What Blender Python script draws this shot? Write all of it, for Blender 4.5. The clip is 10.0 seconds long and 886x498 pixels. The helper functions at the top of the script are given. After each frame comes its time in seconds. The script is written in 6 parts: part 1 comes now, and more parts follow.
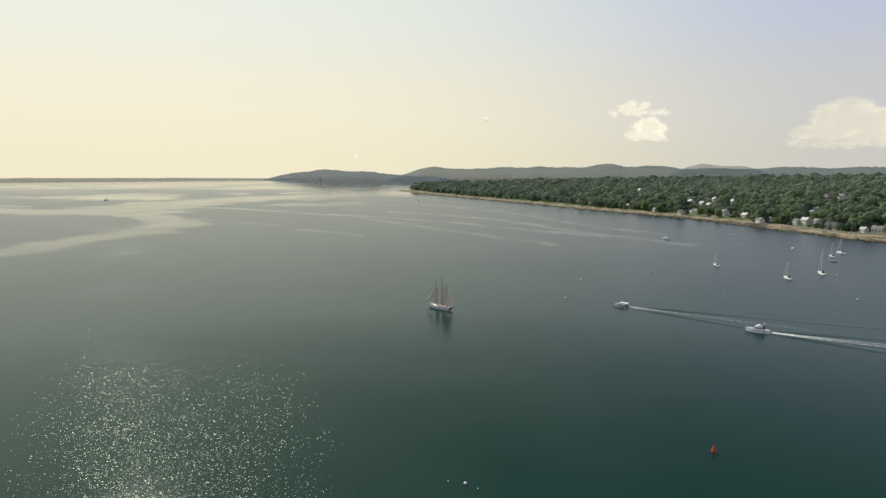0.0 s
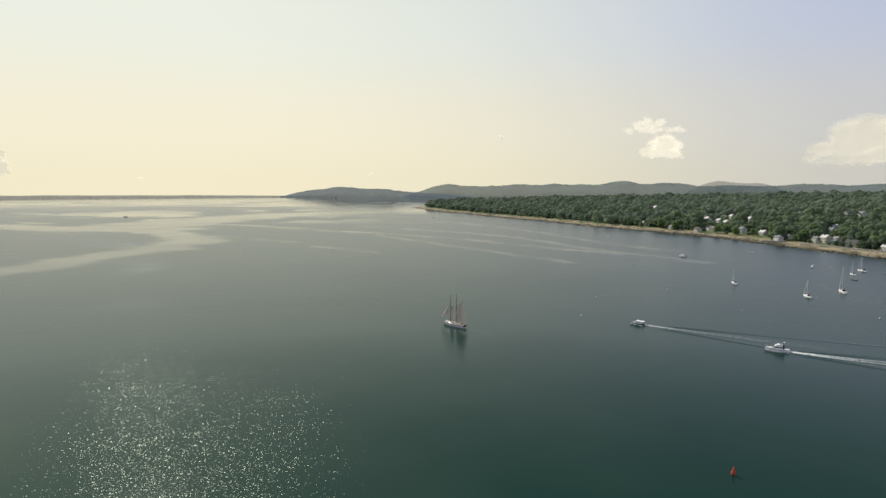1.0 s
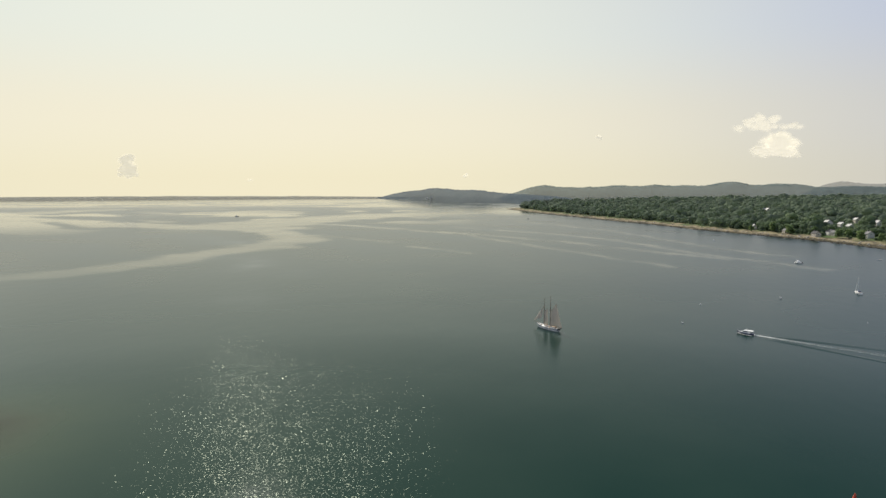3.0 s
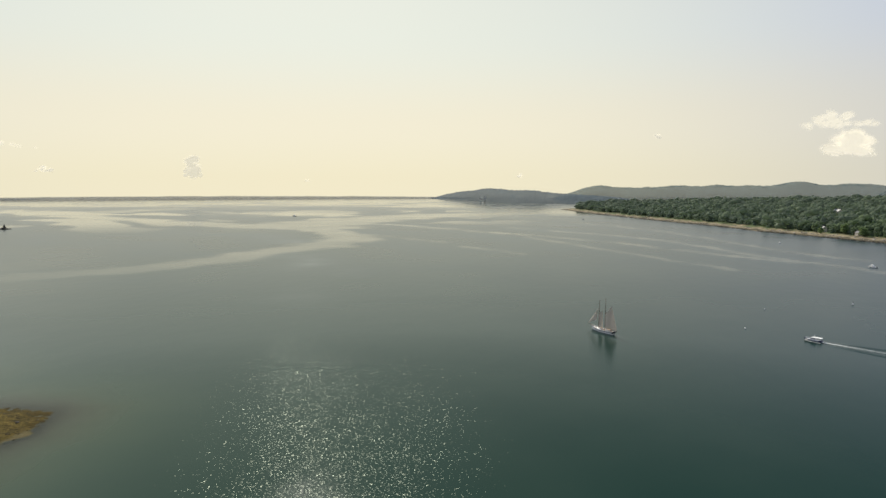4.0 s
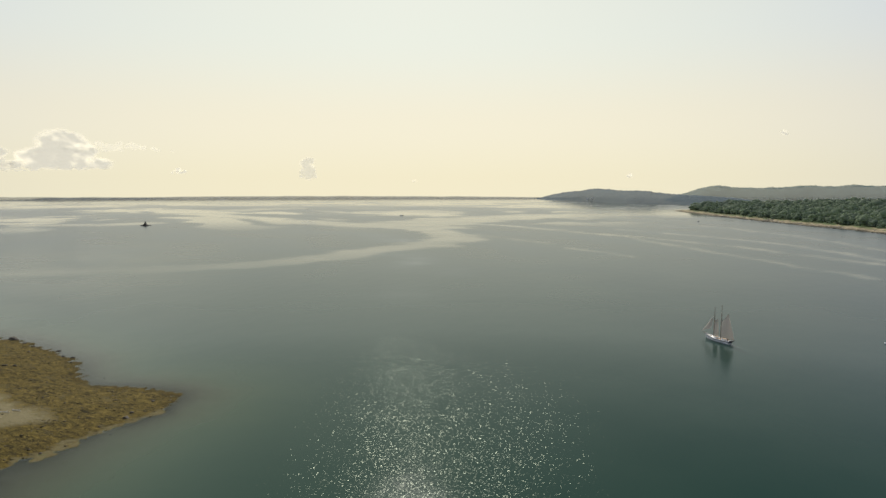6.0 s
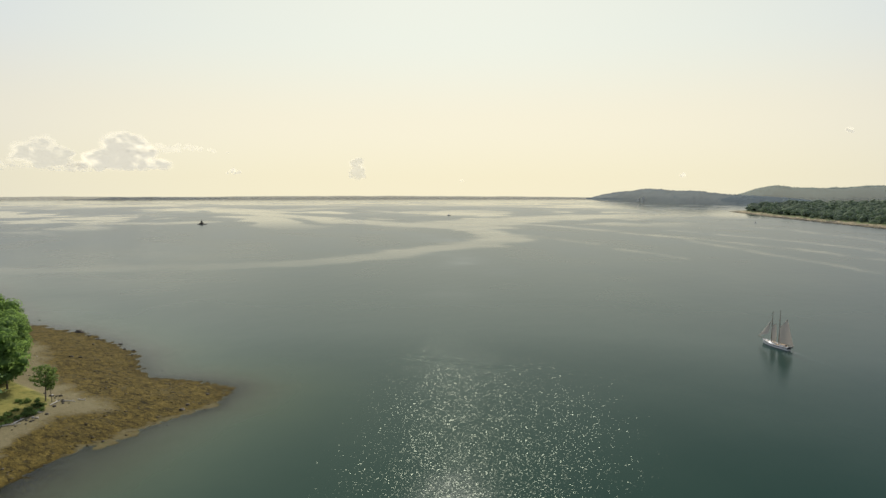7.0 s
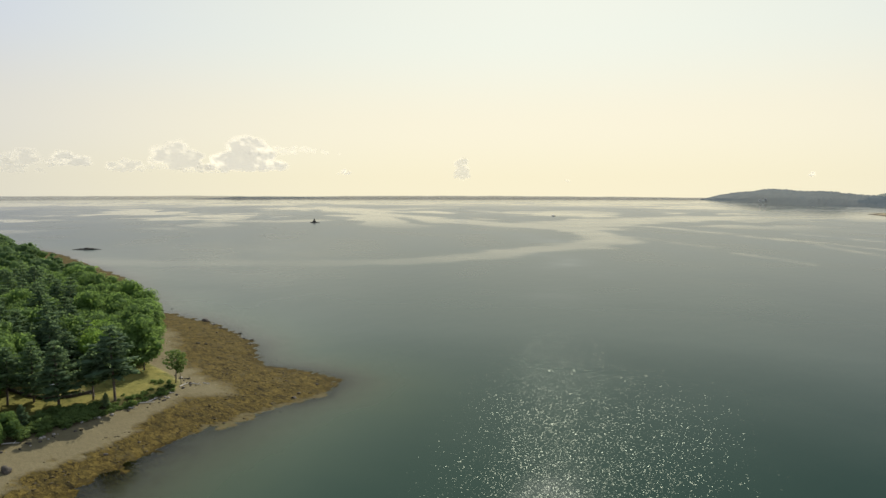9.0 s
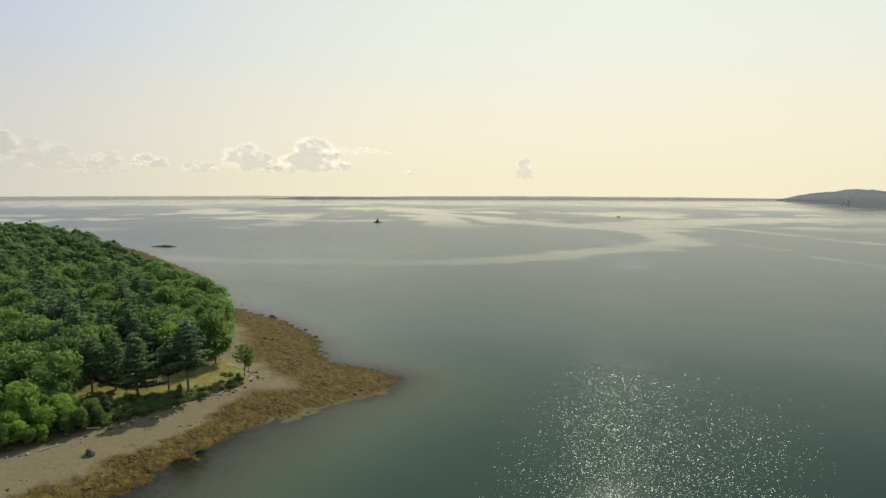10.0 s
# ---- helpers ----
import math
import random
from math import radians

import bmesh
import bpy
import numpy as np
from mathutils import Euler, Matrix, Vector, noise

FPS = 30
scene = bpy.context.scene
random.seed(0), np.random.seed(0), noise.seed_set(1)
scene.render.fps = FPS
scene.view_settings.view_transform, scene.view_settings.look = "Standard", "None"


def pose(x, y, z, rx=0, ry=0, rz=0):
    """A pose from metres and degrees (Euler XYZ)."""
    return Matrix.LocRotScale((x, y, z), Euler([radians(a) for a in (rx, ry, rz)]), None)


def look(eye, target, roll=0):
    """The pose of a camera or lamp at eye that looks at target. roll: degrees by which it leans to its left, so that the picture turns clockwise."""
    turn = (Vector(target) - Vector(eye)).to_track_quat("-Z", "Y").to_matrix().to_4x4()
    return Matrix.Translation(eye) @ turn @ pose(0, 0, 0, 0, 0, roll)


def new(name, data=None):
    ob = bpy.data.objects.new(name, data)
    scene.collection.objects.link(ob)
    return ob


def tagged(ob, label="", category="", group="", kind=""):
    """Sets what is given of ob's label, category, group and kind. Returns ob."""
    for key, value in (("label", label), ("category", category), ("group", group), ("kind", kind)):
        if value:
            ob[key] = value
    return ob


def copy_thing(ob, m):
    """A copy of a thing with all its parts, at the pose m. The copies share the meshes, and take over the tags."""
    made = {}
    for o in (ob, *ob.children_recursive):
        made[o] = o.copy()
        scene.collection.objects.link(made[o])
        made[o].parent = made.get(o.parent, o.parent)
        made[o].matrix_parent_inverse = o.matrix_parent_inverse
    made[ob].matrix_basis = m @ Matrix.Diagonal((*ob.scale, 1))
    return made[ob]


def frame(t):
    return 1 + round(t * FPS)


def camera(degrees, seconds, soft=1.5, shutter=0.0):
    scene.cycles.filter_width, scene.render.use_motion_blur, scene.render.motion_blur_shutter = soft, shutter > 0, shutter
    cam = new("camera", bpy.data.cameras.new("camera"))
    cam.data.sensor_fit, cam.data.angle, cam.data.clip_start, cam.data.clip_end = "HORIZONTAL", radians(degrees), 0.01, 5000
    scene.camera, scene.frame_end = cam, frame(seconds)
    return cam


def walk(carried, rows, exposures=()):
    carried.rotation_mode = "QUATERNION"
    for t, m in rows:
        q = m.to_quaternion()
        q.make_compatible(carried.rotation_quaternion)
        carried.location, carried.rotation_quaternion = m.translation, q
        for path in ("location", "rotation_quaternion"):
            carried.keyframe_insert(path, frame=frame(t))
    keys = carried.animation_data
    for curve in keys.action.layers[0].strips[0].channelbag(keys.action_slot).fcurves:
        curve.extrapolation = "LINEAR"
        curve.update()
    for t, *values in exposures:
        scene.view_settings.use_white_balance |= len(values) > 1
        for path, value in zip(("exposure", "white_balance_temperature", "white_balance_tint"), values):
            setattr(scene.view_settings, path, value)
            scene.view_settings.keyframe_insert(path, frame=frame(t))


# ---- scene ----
cam = camera(71.4, 10.0)
EYE = 60.0
# seconds, turn to the left, tilt, lean
ROWS = [
    (0.0, 0.0, -7.23, 0.0), (0.5, 0.0, -6.11, 0.0), (1.0, 1.36, -5.64, 0.03), (1.5, 3.33, -5.56, 0.05),
    (2.0, 5.45, -5.55, 0.06), (2.5, 7.72, -5.54, 0.06), (4.0, 15.06, -5.5, 0.04), (4.5, 17.52, -5.49, 0.03),
    (5.0, 20.0, -5.46, 0.02), (5.5, 22.47, -5.46, 0.02), (7.0, 29.15, -5.47, 0.0), (7.5, 31.47, -5.47, -0.02),
    (8.0, 33.62, -5.47, -0.03), (8.5, 36.08, -5.46, -0.04), (9.0, 38.75, -5.47, -0.05), (9.5, 41.39, -5.47, -0.06),
    (10.0, 44.47, -5.45, -0.07),
]
walk(cam, [(t, pose(0, 0, EYE, 90 + tilt, lean, turn)) for t, turn, tilt, lean in ROWS],
     [(0.0, -0.02), (2.5, -0.04), (5.5, -0.03), (7.0, 0.02), (8.5, 0.06), (9.3, 0.06), (10.0, 0.01)])

# ---- light ----
SUN_AZ, SUN_EL = -28.0, 37.5          # degrees; azimuth from +y, to the right positive
world = bpy.data.worlds.new("sky")
scene.world = world
world.use_nodes = True
wn, wl = world.node_tree.nodes, world.node_tree.links
wn.clear()


w_co = wn.new("ShaderNodeTexCoord")
w_sep = wn.new("ShaderNodeSeparateXYZ")
wl.new(w_co.outputs["Generated"], w_sep.inputs[0])
w_max = wn.new("ShaderNodeMath")
w_max.operation = "MAXIMUM"
w_max.inputs[1].default_value = 0.02
wl.new(w_sep.outputs["Z"], w_max.inputs[0])
w_com = wn.new("ShaderNodeCombineXYZ")
wl.new(w_sep.outputs["X"], w_com.inputs["X"])
wl.new(w_sep.outputs["Y"], w_com.inputs["Y"])
wl.new(w_max.outputs[0], w_com.inputs["Z"])
sky = wn.new("ShaderNodeTexSky")
sky.sky_type = "NISHITA"
sky.sun_disc = False
sky.sun_elevation, sky.sun_rotation = radians(SUN_EL), radians(SUN_AZ)
sky.air_density, sky.dust_density, sky.ozone_density, sky.altitude = 1.0, 0.9, 1.0, 0
wl.new(w_com.outputs[0], sky.inputs["Vector"])
# summer haze: a pale veil that thins out with height, warm and bright towards the sun, cool away from it
def wramp(fac, *stops):
    r = wn.new("ShaderNodeValToRGB")
    r.color_ramp.interpolation = "EASE"
    e = r.color_ramp.elements
    while len(e) < len(stops):
        e.new(0.5)
    for el, (p, c) in zip(e, stops):
        el.position, el.color = p, (*c, 1)
    wl.new(fac, r.inputs[0])
    return r.outputs[0]


def wmix(fac, a, b):
    m = wn.new("ShaderNodeMix")
    m.data_type = "RGBA"
    for k, v in (("Factor", fac), ("A", a), ("B", b)):
        wl.new(v, m.inputs[k])
    return m.outputs["Result"]


w_dot = wn.new("ShaderNodeVectorMath")
w_dot.operation = "DOT_PRODUCT"
w_dot.inputs[1].default_value = (math.sin(radians(SUN_AZ)), math.cos(radians(SUN_AZ)), 0)
wl.new(w_co.outputs["Generated"], w_dot.inputs[0])
w_side = wn.new("ShaderNodeMapRange")
w_side.interpolation_type = "SMOOTHSTEP"
w_side.inputs["From Min"].default_value, w_side.inputs["From Max"].default_value = 0.45, 1.0
wl.new(w_dot.outputs["Value"], w_side.inputs["Value"])
HAZE = 10.0
cool = wramp(w_max.outputs[0], (0.0, (0.615, 0.60, 0.545)), (0.10, (0.61, 0.605, 0.60)), (0.24, (0.545, 0.585, 0.72)), (0.6, (0.48, 0.54, 0.64)))
warm = wramp(w_max.outputs[0], (0.0, (0.88, 0.82, 0.60)), (0.10, (0.91, 0.845, 0.65)), (0.24, (0.85, 0.87, 0.74)), (0.6, (0.74, 0.79, 0.77)))
w_haze = wn.new("ShaderNodeVectorMath")
w_haze.operation = "SCALE"
w_haze.inputs["Scale"].default_value = HAZE
wl.new(wmix(w_side.outputs[0], cool, warm), w_haze.inputs[0])
thick = wramp(w_max.outputs[0], (0.0, (0.95, 0.95, 0.95)), (0.25, (0.88, 0.88, 0.88)), (0.75, (0.6, 0.6, 0.6)))
w_sky = wmix(thick, sky.outputs[0], w_haze.outputs[0])
w_bg = wn.new("ShaderNodeBackground")
w_bg.inputs["Strength"].default_value = 0.1
wl.new(w_sky, w_bg.inputs["Color"])
w_out = wn.new("ShaderNodeOutputWorld")
wl.new(w_bg.outputs[0], w_out.inputs[0])

sun_data = bpy.data.lights.new("sun", "SUN")
sun_data.energy, sun_data.angle, sun_data.color = 5.0, radians(0.53), (1.0, 0.93, 0.80)
sun = new("sun", sun_data)
sun_way = Vector((math.sin(radians(SUN_AZ)) * math.cos(radians(SUN_EL)), math.cos(radians(SUN_AZ)) * math.cos(radians(SUN_EL)), math.sin(radians(SUN_EL))))
sun.matrix_world = look(sun_way * 500, (0, 0, 0))

# ---- materials ----
class Graph:
    """A small helper that strings shader nodes together."""

    def __init__(self, name):
        self.mat = bpy.data.materials.new(name)
        self.mat.use_nodes = True
        self.n, self.l = self.mat.node_tree.nodes, self.mat.node_tree.links
        self.n.clear()
        self.out = self.n.new("ShaderNodeOutputMaterial")

    def put(self, node, socket, value):
        if value is None:
            return
        if hasattr(value, "is_output"):
            self.l.new(value, node.inputs[socket])
        else:
            node.inputs[socket].default_value = value

    def node(self, kind, ins=None, **attrs):
        n = self.n.new(kind)
        for k, v in attrs.items():
            setattr(n, k, v)
        for k, v in (ins or {}).items():
            self.put(n, k, v)
        return n

    def position(self):
        return self.node("ShaderNodeNewGeometry").outputs["Position"]

    def local(self):
        return self.node("ShaderNodeTexCoord").outputs["Object"]

    def scaled(self, vec, s):
        return self.node("ShaderNodeVectorMath", {0: vec, 1: s}, operation="MULTIPLY").outputs[0]

    def noise(self, vec, scale, detail=4.0, rough=0.55, distort=0.0):
        return self.node("ShaderNodeTexNoise", {"Vector": vec, "Scale": scale, "Detail": detail, "Roughness": rough, "Distortion": distort}).outputs["Fac"]

    def ramp(self, fac, *stops):
        r = self.node("ShaderNodeValToRGB", {"Fac": fac})
        e = r.color_ramp.elements
        while len(e) < len(stops):
            e.new(0.5)
        for el, (p, c) in zip(e, stops):
            el.position = p
            el.color = (*c, 1) if isinstance(c, tuple) else (c, c, c, 1)
        return r.outputs["Color"]

    def mix(self, fac, a, b, blend="MIX"):
        m = self.node("ShaderNodeMix", data_type="RGBA", blend_type=blend)
        self.put(m, "Factor", fac)
        for k, v in (("A", a), ("B", b)):
            self.put(m, k, (*v, 1) if isinstance(v, tuple) else v)
        return m.outputs["Result"]

    def math(self, op, a, b=None, clamp=False):
        m = self.node("ShaderNodeMath", operation=op, use_clamp=clamp)
        self.put(m, 0, a)
        self.put(m, 1, b)
        return m.outputs[0]

    def attr(self, name):
        return self.node("ShaderNodeAttribute", attribute_name=name).outputs["Fac"]

    def bump(self, height, strength, distance, normal=None):
        return self.node("ShaderNodeBump", {"Height": height, "Strength": strength, "Distance": distance, "Normal": normal}).outputs["Normal"]

    def surface(self, color, rough, normal=None, metal=0.0, ior=1.45, **more):
        p = self.node("ShaderNodeBsdfPrincipled", {"Roughness": rough, "Normal": normal, "Metallic": metal, "IOR": ior})
        self.put(p, "Base Color", (*color, 1) if isinstance(color, tuple) else color)
        for k, v in more.items():
            self.put(p, k.replace("_", " "), v)
        return p.outputs[0]

    def done(self, shader):
        self.l.new(shader, self.out.inputs["Surface"])
        return self.mat


def worn(name, a, b, scale, rough=0.6, grain=8.0, bump=0.2, depth=0.02, metal=0.0, spec=0.5):
    """Two-tone surface: broad stains and fine grain."""
    g = Graph(name)
    p = g.local()
    broad, fine = g.noise(p, scale, 3), g.noise(p, scale * grain, 5)
    f = g.math("ADD", g.math("MULTIPLY", broad, 0.65), g.math("MULTIPLY", fine, 0.35))
    c = g.ramp(f, (0.36, a), (0.64, b))
    r = g.math("ADD", g.math("MULTIPLY", fine, 0.25), rough - 0.12, True)
    return g.done(g.surface(c, r, g.bump(fine, bump, depth), metal, Specular_IOR_Level=spec))


def leaf_material(name, dark, light, glow, by_tone=False, through_light=0.36):
    """Foliage: each leaf and each tree a little different, light shining through."""
    g = Graph(name)
    island = g.node("ShaderNodeNewGeometry").outputs["Random Per Island"]
    tree = g.node("ShaderNodeObjectInfo").outputs["Random"]
    patch = g.noise(g.position(), 0.012, 3) if by_tone else g.noise(g.position(), 0.09, 2)
    tree = g.attr("tone") if by_tone else tree
    f = g.math("ADD", g.math("ADD", g.math("MULTIPLY", island, 0.2), g.math("MULTIPLY", tree, 0.45)), g.math("MULTIPLY", patch, 0.45))
    c = g.ramp(f, (0.2, dark), (0.85, light))
    fine = g.noise(g.position(), 0.5, 6, 0.7) if by_tone else g.noise(g.position(), 3.0, 4)
    c = g.mix(g.math("MULTIPLY", fine, 0.5), c, dark)
    a = g.surface(c, 0.85, g.bump(fine, 0.5, 1.4 if by_tone else 0.25), Specular_IOR_Level=0.12)
    b = g.node("ShaderNodeBsdfTranslucent", {"Color": g.mix(0.5, c, glow)}).outputs[0]
    m = g.node("ShaderNodeMixShader", {0: through_light})
    g.l.new(a, m.inputs[1])
    g.l.new(b, m.inputs[2])
    return g.done(m.outputs[0])


def water_material():
    g = Graph("sea_water")
    p = g.position()
    calm, depth = g.attr("calm"), g.attr("depth")
    # wind ripples: small facets, each leaning its own way, with their crests across the wind
    turned = g.node("ShaderNodeVectorRotate", {"Vector": p, "Angle": radians(-25.0)}, rotation_type="Z_AXIS").outputs[0]
    turned = g.scaled(turned, (0.62, 1.0, 1.0))
    stir = g.node("ShaderNodeTexNoise", {"Vector": turned, "Scale": 1.3, "Detail": 2.0}).outputs["Color"]
    turned = g.node("ShaderNodeVectorMath", {0: turned, 1: g.scaled(stir, (0.5, 0.5, 0.0))}, operation="ADD").outputs[0]
    facet = g.node("ShaderNodeTexVoronoi", {"Vector": turned, "Scale": 10.0}, voronoi_dimensions="2D").outputs["Color"]
    lean = g.node("ShaderNodeVectorMath", {0: facet, 1: (0.5, 0.5, 0.5)}, operation="SUBTRACT").outputs[0]
    steep = g.math("POWER", g.node("ShaderNodeSeparateXYZ", {0: facet}).outputs["Z"], 0.95)
    lean = g.node("ShaderNodeVectorMath", {0: g.scaled(lean, (0.40, 0.54, 0.0)), "Scale": steep}, operation="SCALE").outputs[0]
    faint = g.node("ShaderNodeVectorMath", {0: lean, "Scale": g.math("MULTIPLY", g.attr("chop"), 0.10)}, operation="SCALE").outputs[0]
    lean = g.node("ShaderNodeVectorMath", {0: lean, "Scale": g.attr("chop")}, operation="SCALE").outputs[0]
    swell = g.noise(g.scaled(p, (1.0, 0.55, 1.0)), 0.11, 2)
    rippled = g.math("SUBTRACT", 1.0, g.math("MULTIPLY", calm, 0.85))
    slow = g.bump(swell, g.math("MULTIPLY", rippled, 0.14), 0.5)
    n = g.node("ShaderNodeVectorMath", {0: g.node("ShaderNodeVectorMath", {0: slow, 1: lean}, operation="ADD").outputs[0]}, operation="NORMALIZE").outputs[0]
    flat = g.node("ShaderNodeVectorMath", {0: g.node("ShaderNodeVectorMath", {0: slow, 1: faint}, operation="ADD").outputs[0]}, operation="NORMALIZE").outputs[0]
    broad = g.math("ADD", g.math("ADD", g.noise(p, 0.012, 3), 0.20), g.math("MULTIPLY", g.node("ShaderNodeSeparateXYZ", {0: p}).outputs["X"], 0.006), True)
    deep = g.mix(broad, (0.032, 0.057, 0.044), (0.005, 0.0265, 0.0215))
    deep = g.mix(g.attr("silt"), deep, (0.084, 0.114, 0.066))
    deep = g.mix(g.math("POWER", g.attr("silt"), 4.0), deep, (0.14, 0.138, 0.092))
    rough = g.attr("ruffle")
    clear = g.node("ShaderNodeBsdfTransparent", {"Color": (0.82, 0.88, 0.74, 1)}).outputs[0]
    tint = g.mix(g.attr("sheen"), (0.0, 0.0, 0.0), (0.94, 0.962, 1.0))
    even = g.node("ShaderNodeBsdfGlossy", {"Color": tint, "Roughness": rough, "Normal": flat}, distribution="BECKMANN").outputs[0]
    spark = g.node("ShaderNodeBsdfGlossy", {"Color": (0.86, 0.96, 0.82, 1), "Roughness": 0.175, "Normal": n}, distribution="BECKMANN").outputs[0]
    rm = g.node("ShaderNodeMixShader", {0: g.math("MULTIPLY", g.attr("chop"), 0.042)})
    g.l.new(even, rm.inputs[1])
    g.l.new(spark, rm.inputs[2])
    ruffled = rm.outputs[0]
    slick = g.node("ShaderNodeBsdfGlossy", {"Color": (1.0, 1.0, 1.0, 1), "Roughness": 0.11, "Normal": slow}, distribution="BECKMANN").outputs[0]
    gm = g.node("ShaderNodeMixShader", {0: calm})
    g.l.new(ruffled, gm.inputs[1])
    g.l.new(slick, gm.inputs[2])
    gloss = gm.outputs[0]
    fres = g.node("ShaderNodeFresnel", {"IOR": 1.33, "Normal": flat}).outputs[0]
    shallow = g.node("ShaderNodeMixShader", {0: fres})
    g.l.new(clear, shallow.inputs[1])
    g.l.new(gloss, shallow.inputs[2])
    full = g.node("ShaderNodeMixShader", {0: fres})
    g.l.new(g.node("ShaderNodeBsdfDiffuse", {"Color": deep}).outputs[0], full.inputs[1])
    g.l.new(gloss, full.inputs[2])
    m = g.node("ShaderNodeMixShader", {0: depth})
    g.l.new(shallow.outputs[0], m.inputs[1])
    g.l.new(full.outputs[0], m.inputs[2])
    return g.done(m.outputs[0])


def shore_material():
    """Low-tide flats: rockweed over mud near the water, pebbly sand above, dry grass on the bank, duff and painted tree
    shade along its edge.
    """
    g = Graph("tidal_shore")
    p = g.position()
    z = g.node("ShaderNodeSeparateXYZ", {0: p}).outputs["Z"]
    upland, weed = g.attr("upland"), g.attr("weed")
    n1, n2, n3 = g.noise(p, 0.16, 4), g.noise(p, 0.9, 5, 0.65), g.noise(p, 4.0, 4, 0.7)
    streak = g.noise(g.scaled(p, (0.8, 1.5, 1.0)), 0.5, 6, 0.74, 1.2)
    sand = g.mix(n2, (0.115, 0.101, 0.056), (0.205, 0.178, 0.102))
    sand = g.mix(g.ramp(n3, (0.52, 0.0), (0.7, 0.7)), sand, (0.10, 0.085, 0.065))
    kelp = g.ramp(g.math("ADD", g.math("MULTIPLY", streak, 0.6), g.math("MULTIPLY", n3, 0.4)), (0.38, (0.012, 0.010, 0.004)), (0.5, (0.082, 0.060, 0.015)), (0.62, (0.185, 0.140, 0.036)))
    kelp = g.mix(g.ramp(g.noise(g.scaled(p, (0.8, 1.3, 1.0)), 0.33, 5, 0.7), (0.47, 0.0), (0.6, 0.5)), kelp, (0.045, 0.038, 0.012))
    furrow = g.noise(g.scaled(p, (0.55, 1.7, 1.0)), 0.62, 6, 0.72, 0.8)
    kelp = g.mix(g.ramp(furrow, (0.53, 0.0), (0.60, 0.9)), kelp, (0.016, 0.014, 0.006))
    wet = g.ramp(z, (0.0, (0.7, 0.76, 0.58)), (0.02, (0.68, 0.66, 0.54)), (0.22, (1.0, 1.0, 1.0)))
    cover = g.math("ADD", weed, g.math("MULTIPLY", g.math("SUBTRACT", streak, 0.5), 1.6))
    cover = g.math("ADD", cover, g.math("MULTIPLY", g.math("SUBTRACT", n1, 0.5), 1.2))
    cover = g.ramp(cover, (0.22, 0.0), (0.82, 1.0))
    c = g.mix(cover, sand, kelp)
    c = g.mix(1.0, c, wet, "MULTIPLY")
    grass = g.ramp(g.math("ADD", g.math("MULTIPLY", n1, 0.6), g.math("MULTIPLY", n2, 0.4)), (0.38, (0.07, 0.075, 0.02)), (0.5, (0.165, 0.158, 0.045)), (0.66, (0.235, 0.205, 0.062)))
    # dark strip along the bank edge: duff together with tree shade painted in
    duff_shade = g.mix(n2, (0.030, 0.027, 0.014), (0.065, 0.062, 0.026))
    c = g.mix(upland, c, g.mix(g.attr("brush"), grass, duff_shade))
    h = g.math("ADD", g.math("MULTIPLY", n2, 0.7), g.math("MULTIPLY", n3, 0.5))
    return g.done(g.surface(c, 0.95, g.bump(h, 0.8, 0.35), Specular_IOR_Level=0.08))


def coast_material():
    g = Graph("far_shore")
    p = g.position()
    z = g.node("ShaderNodeSeparateXYZ", {0: p}).outputs["Z"]
    n1, n2 = g.noise(g.scaled(p, (1, 0.5, 1)), 0.06, 4), g.noise(p, 0.4, 5, 0.7)
    n3 = g.noise(g.scaled(p, (1.0, 0.45, 1.0)), 0.10, 5, 0.68)
    zz = g.math("ADD", z, g.math("MULTIPLY", g.math("SUBTRACT", n1, 0.5), 5.5))
    c = g.ramp(g.math("MULTIPLY", zz, 0.2), (0.0, (0.05, 0.045, 0.03)), (0.14, (0.10, 0.085, 0.055)), (0.34, (0.30, 0.25, 0.165)), (0.52, (0.17, 0.155, 0.085)), (0.62, (0.085, 0.125, 0.05)))
    c = g.mix(g.ramp(n3, (0.5, 0.0), (0.6, 0.85)), c, (0.055, 0.05, 0.03))
    c = g.mix(g.ramp(n2, (0.55, 0.0), (0.75, 0.6)), c, (0.30, 0.27, 0.21))
    return g.done(g.surface(c, 0.95, g.bump(n2, 0.7, 0.6), Specular_IOR_Level=0.08))


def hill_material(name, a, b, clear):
    """Wooded hills far off; haze is put in as blue-grey colour and part transparency."""
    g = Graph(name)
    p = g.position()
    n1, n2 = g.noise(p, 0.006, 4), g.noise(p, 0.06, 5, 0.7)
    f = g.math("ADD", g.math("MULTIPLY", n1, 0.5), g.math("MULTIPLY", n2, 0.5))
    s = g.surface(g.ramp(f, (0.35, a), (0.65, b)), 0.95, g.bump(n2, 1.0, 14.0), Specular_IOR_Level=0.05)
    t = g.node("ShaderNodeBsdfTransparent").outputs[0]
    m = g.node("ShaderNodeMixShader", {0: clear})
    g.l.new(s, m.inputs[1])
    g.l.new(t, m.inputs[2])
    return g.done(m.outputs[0])


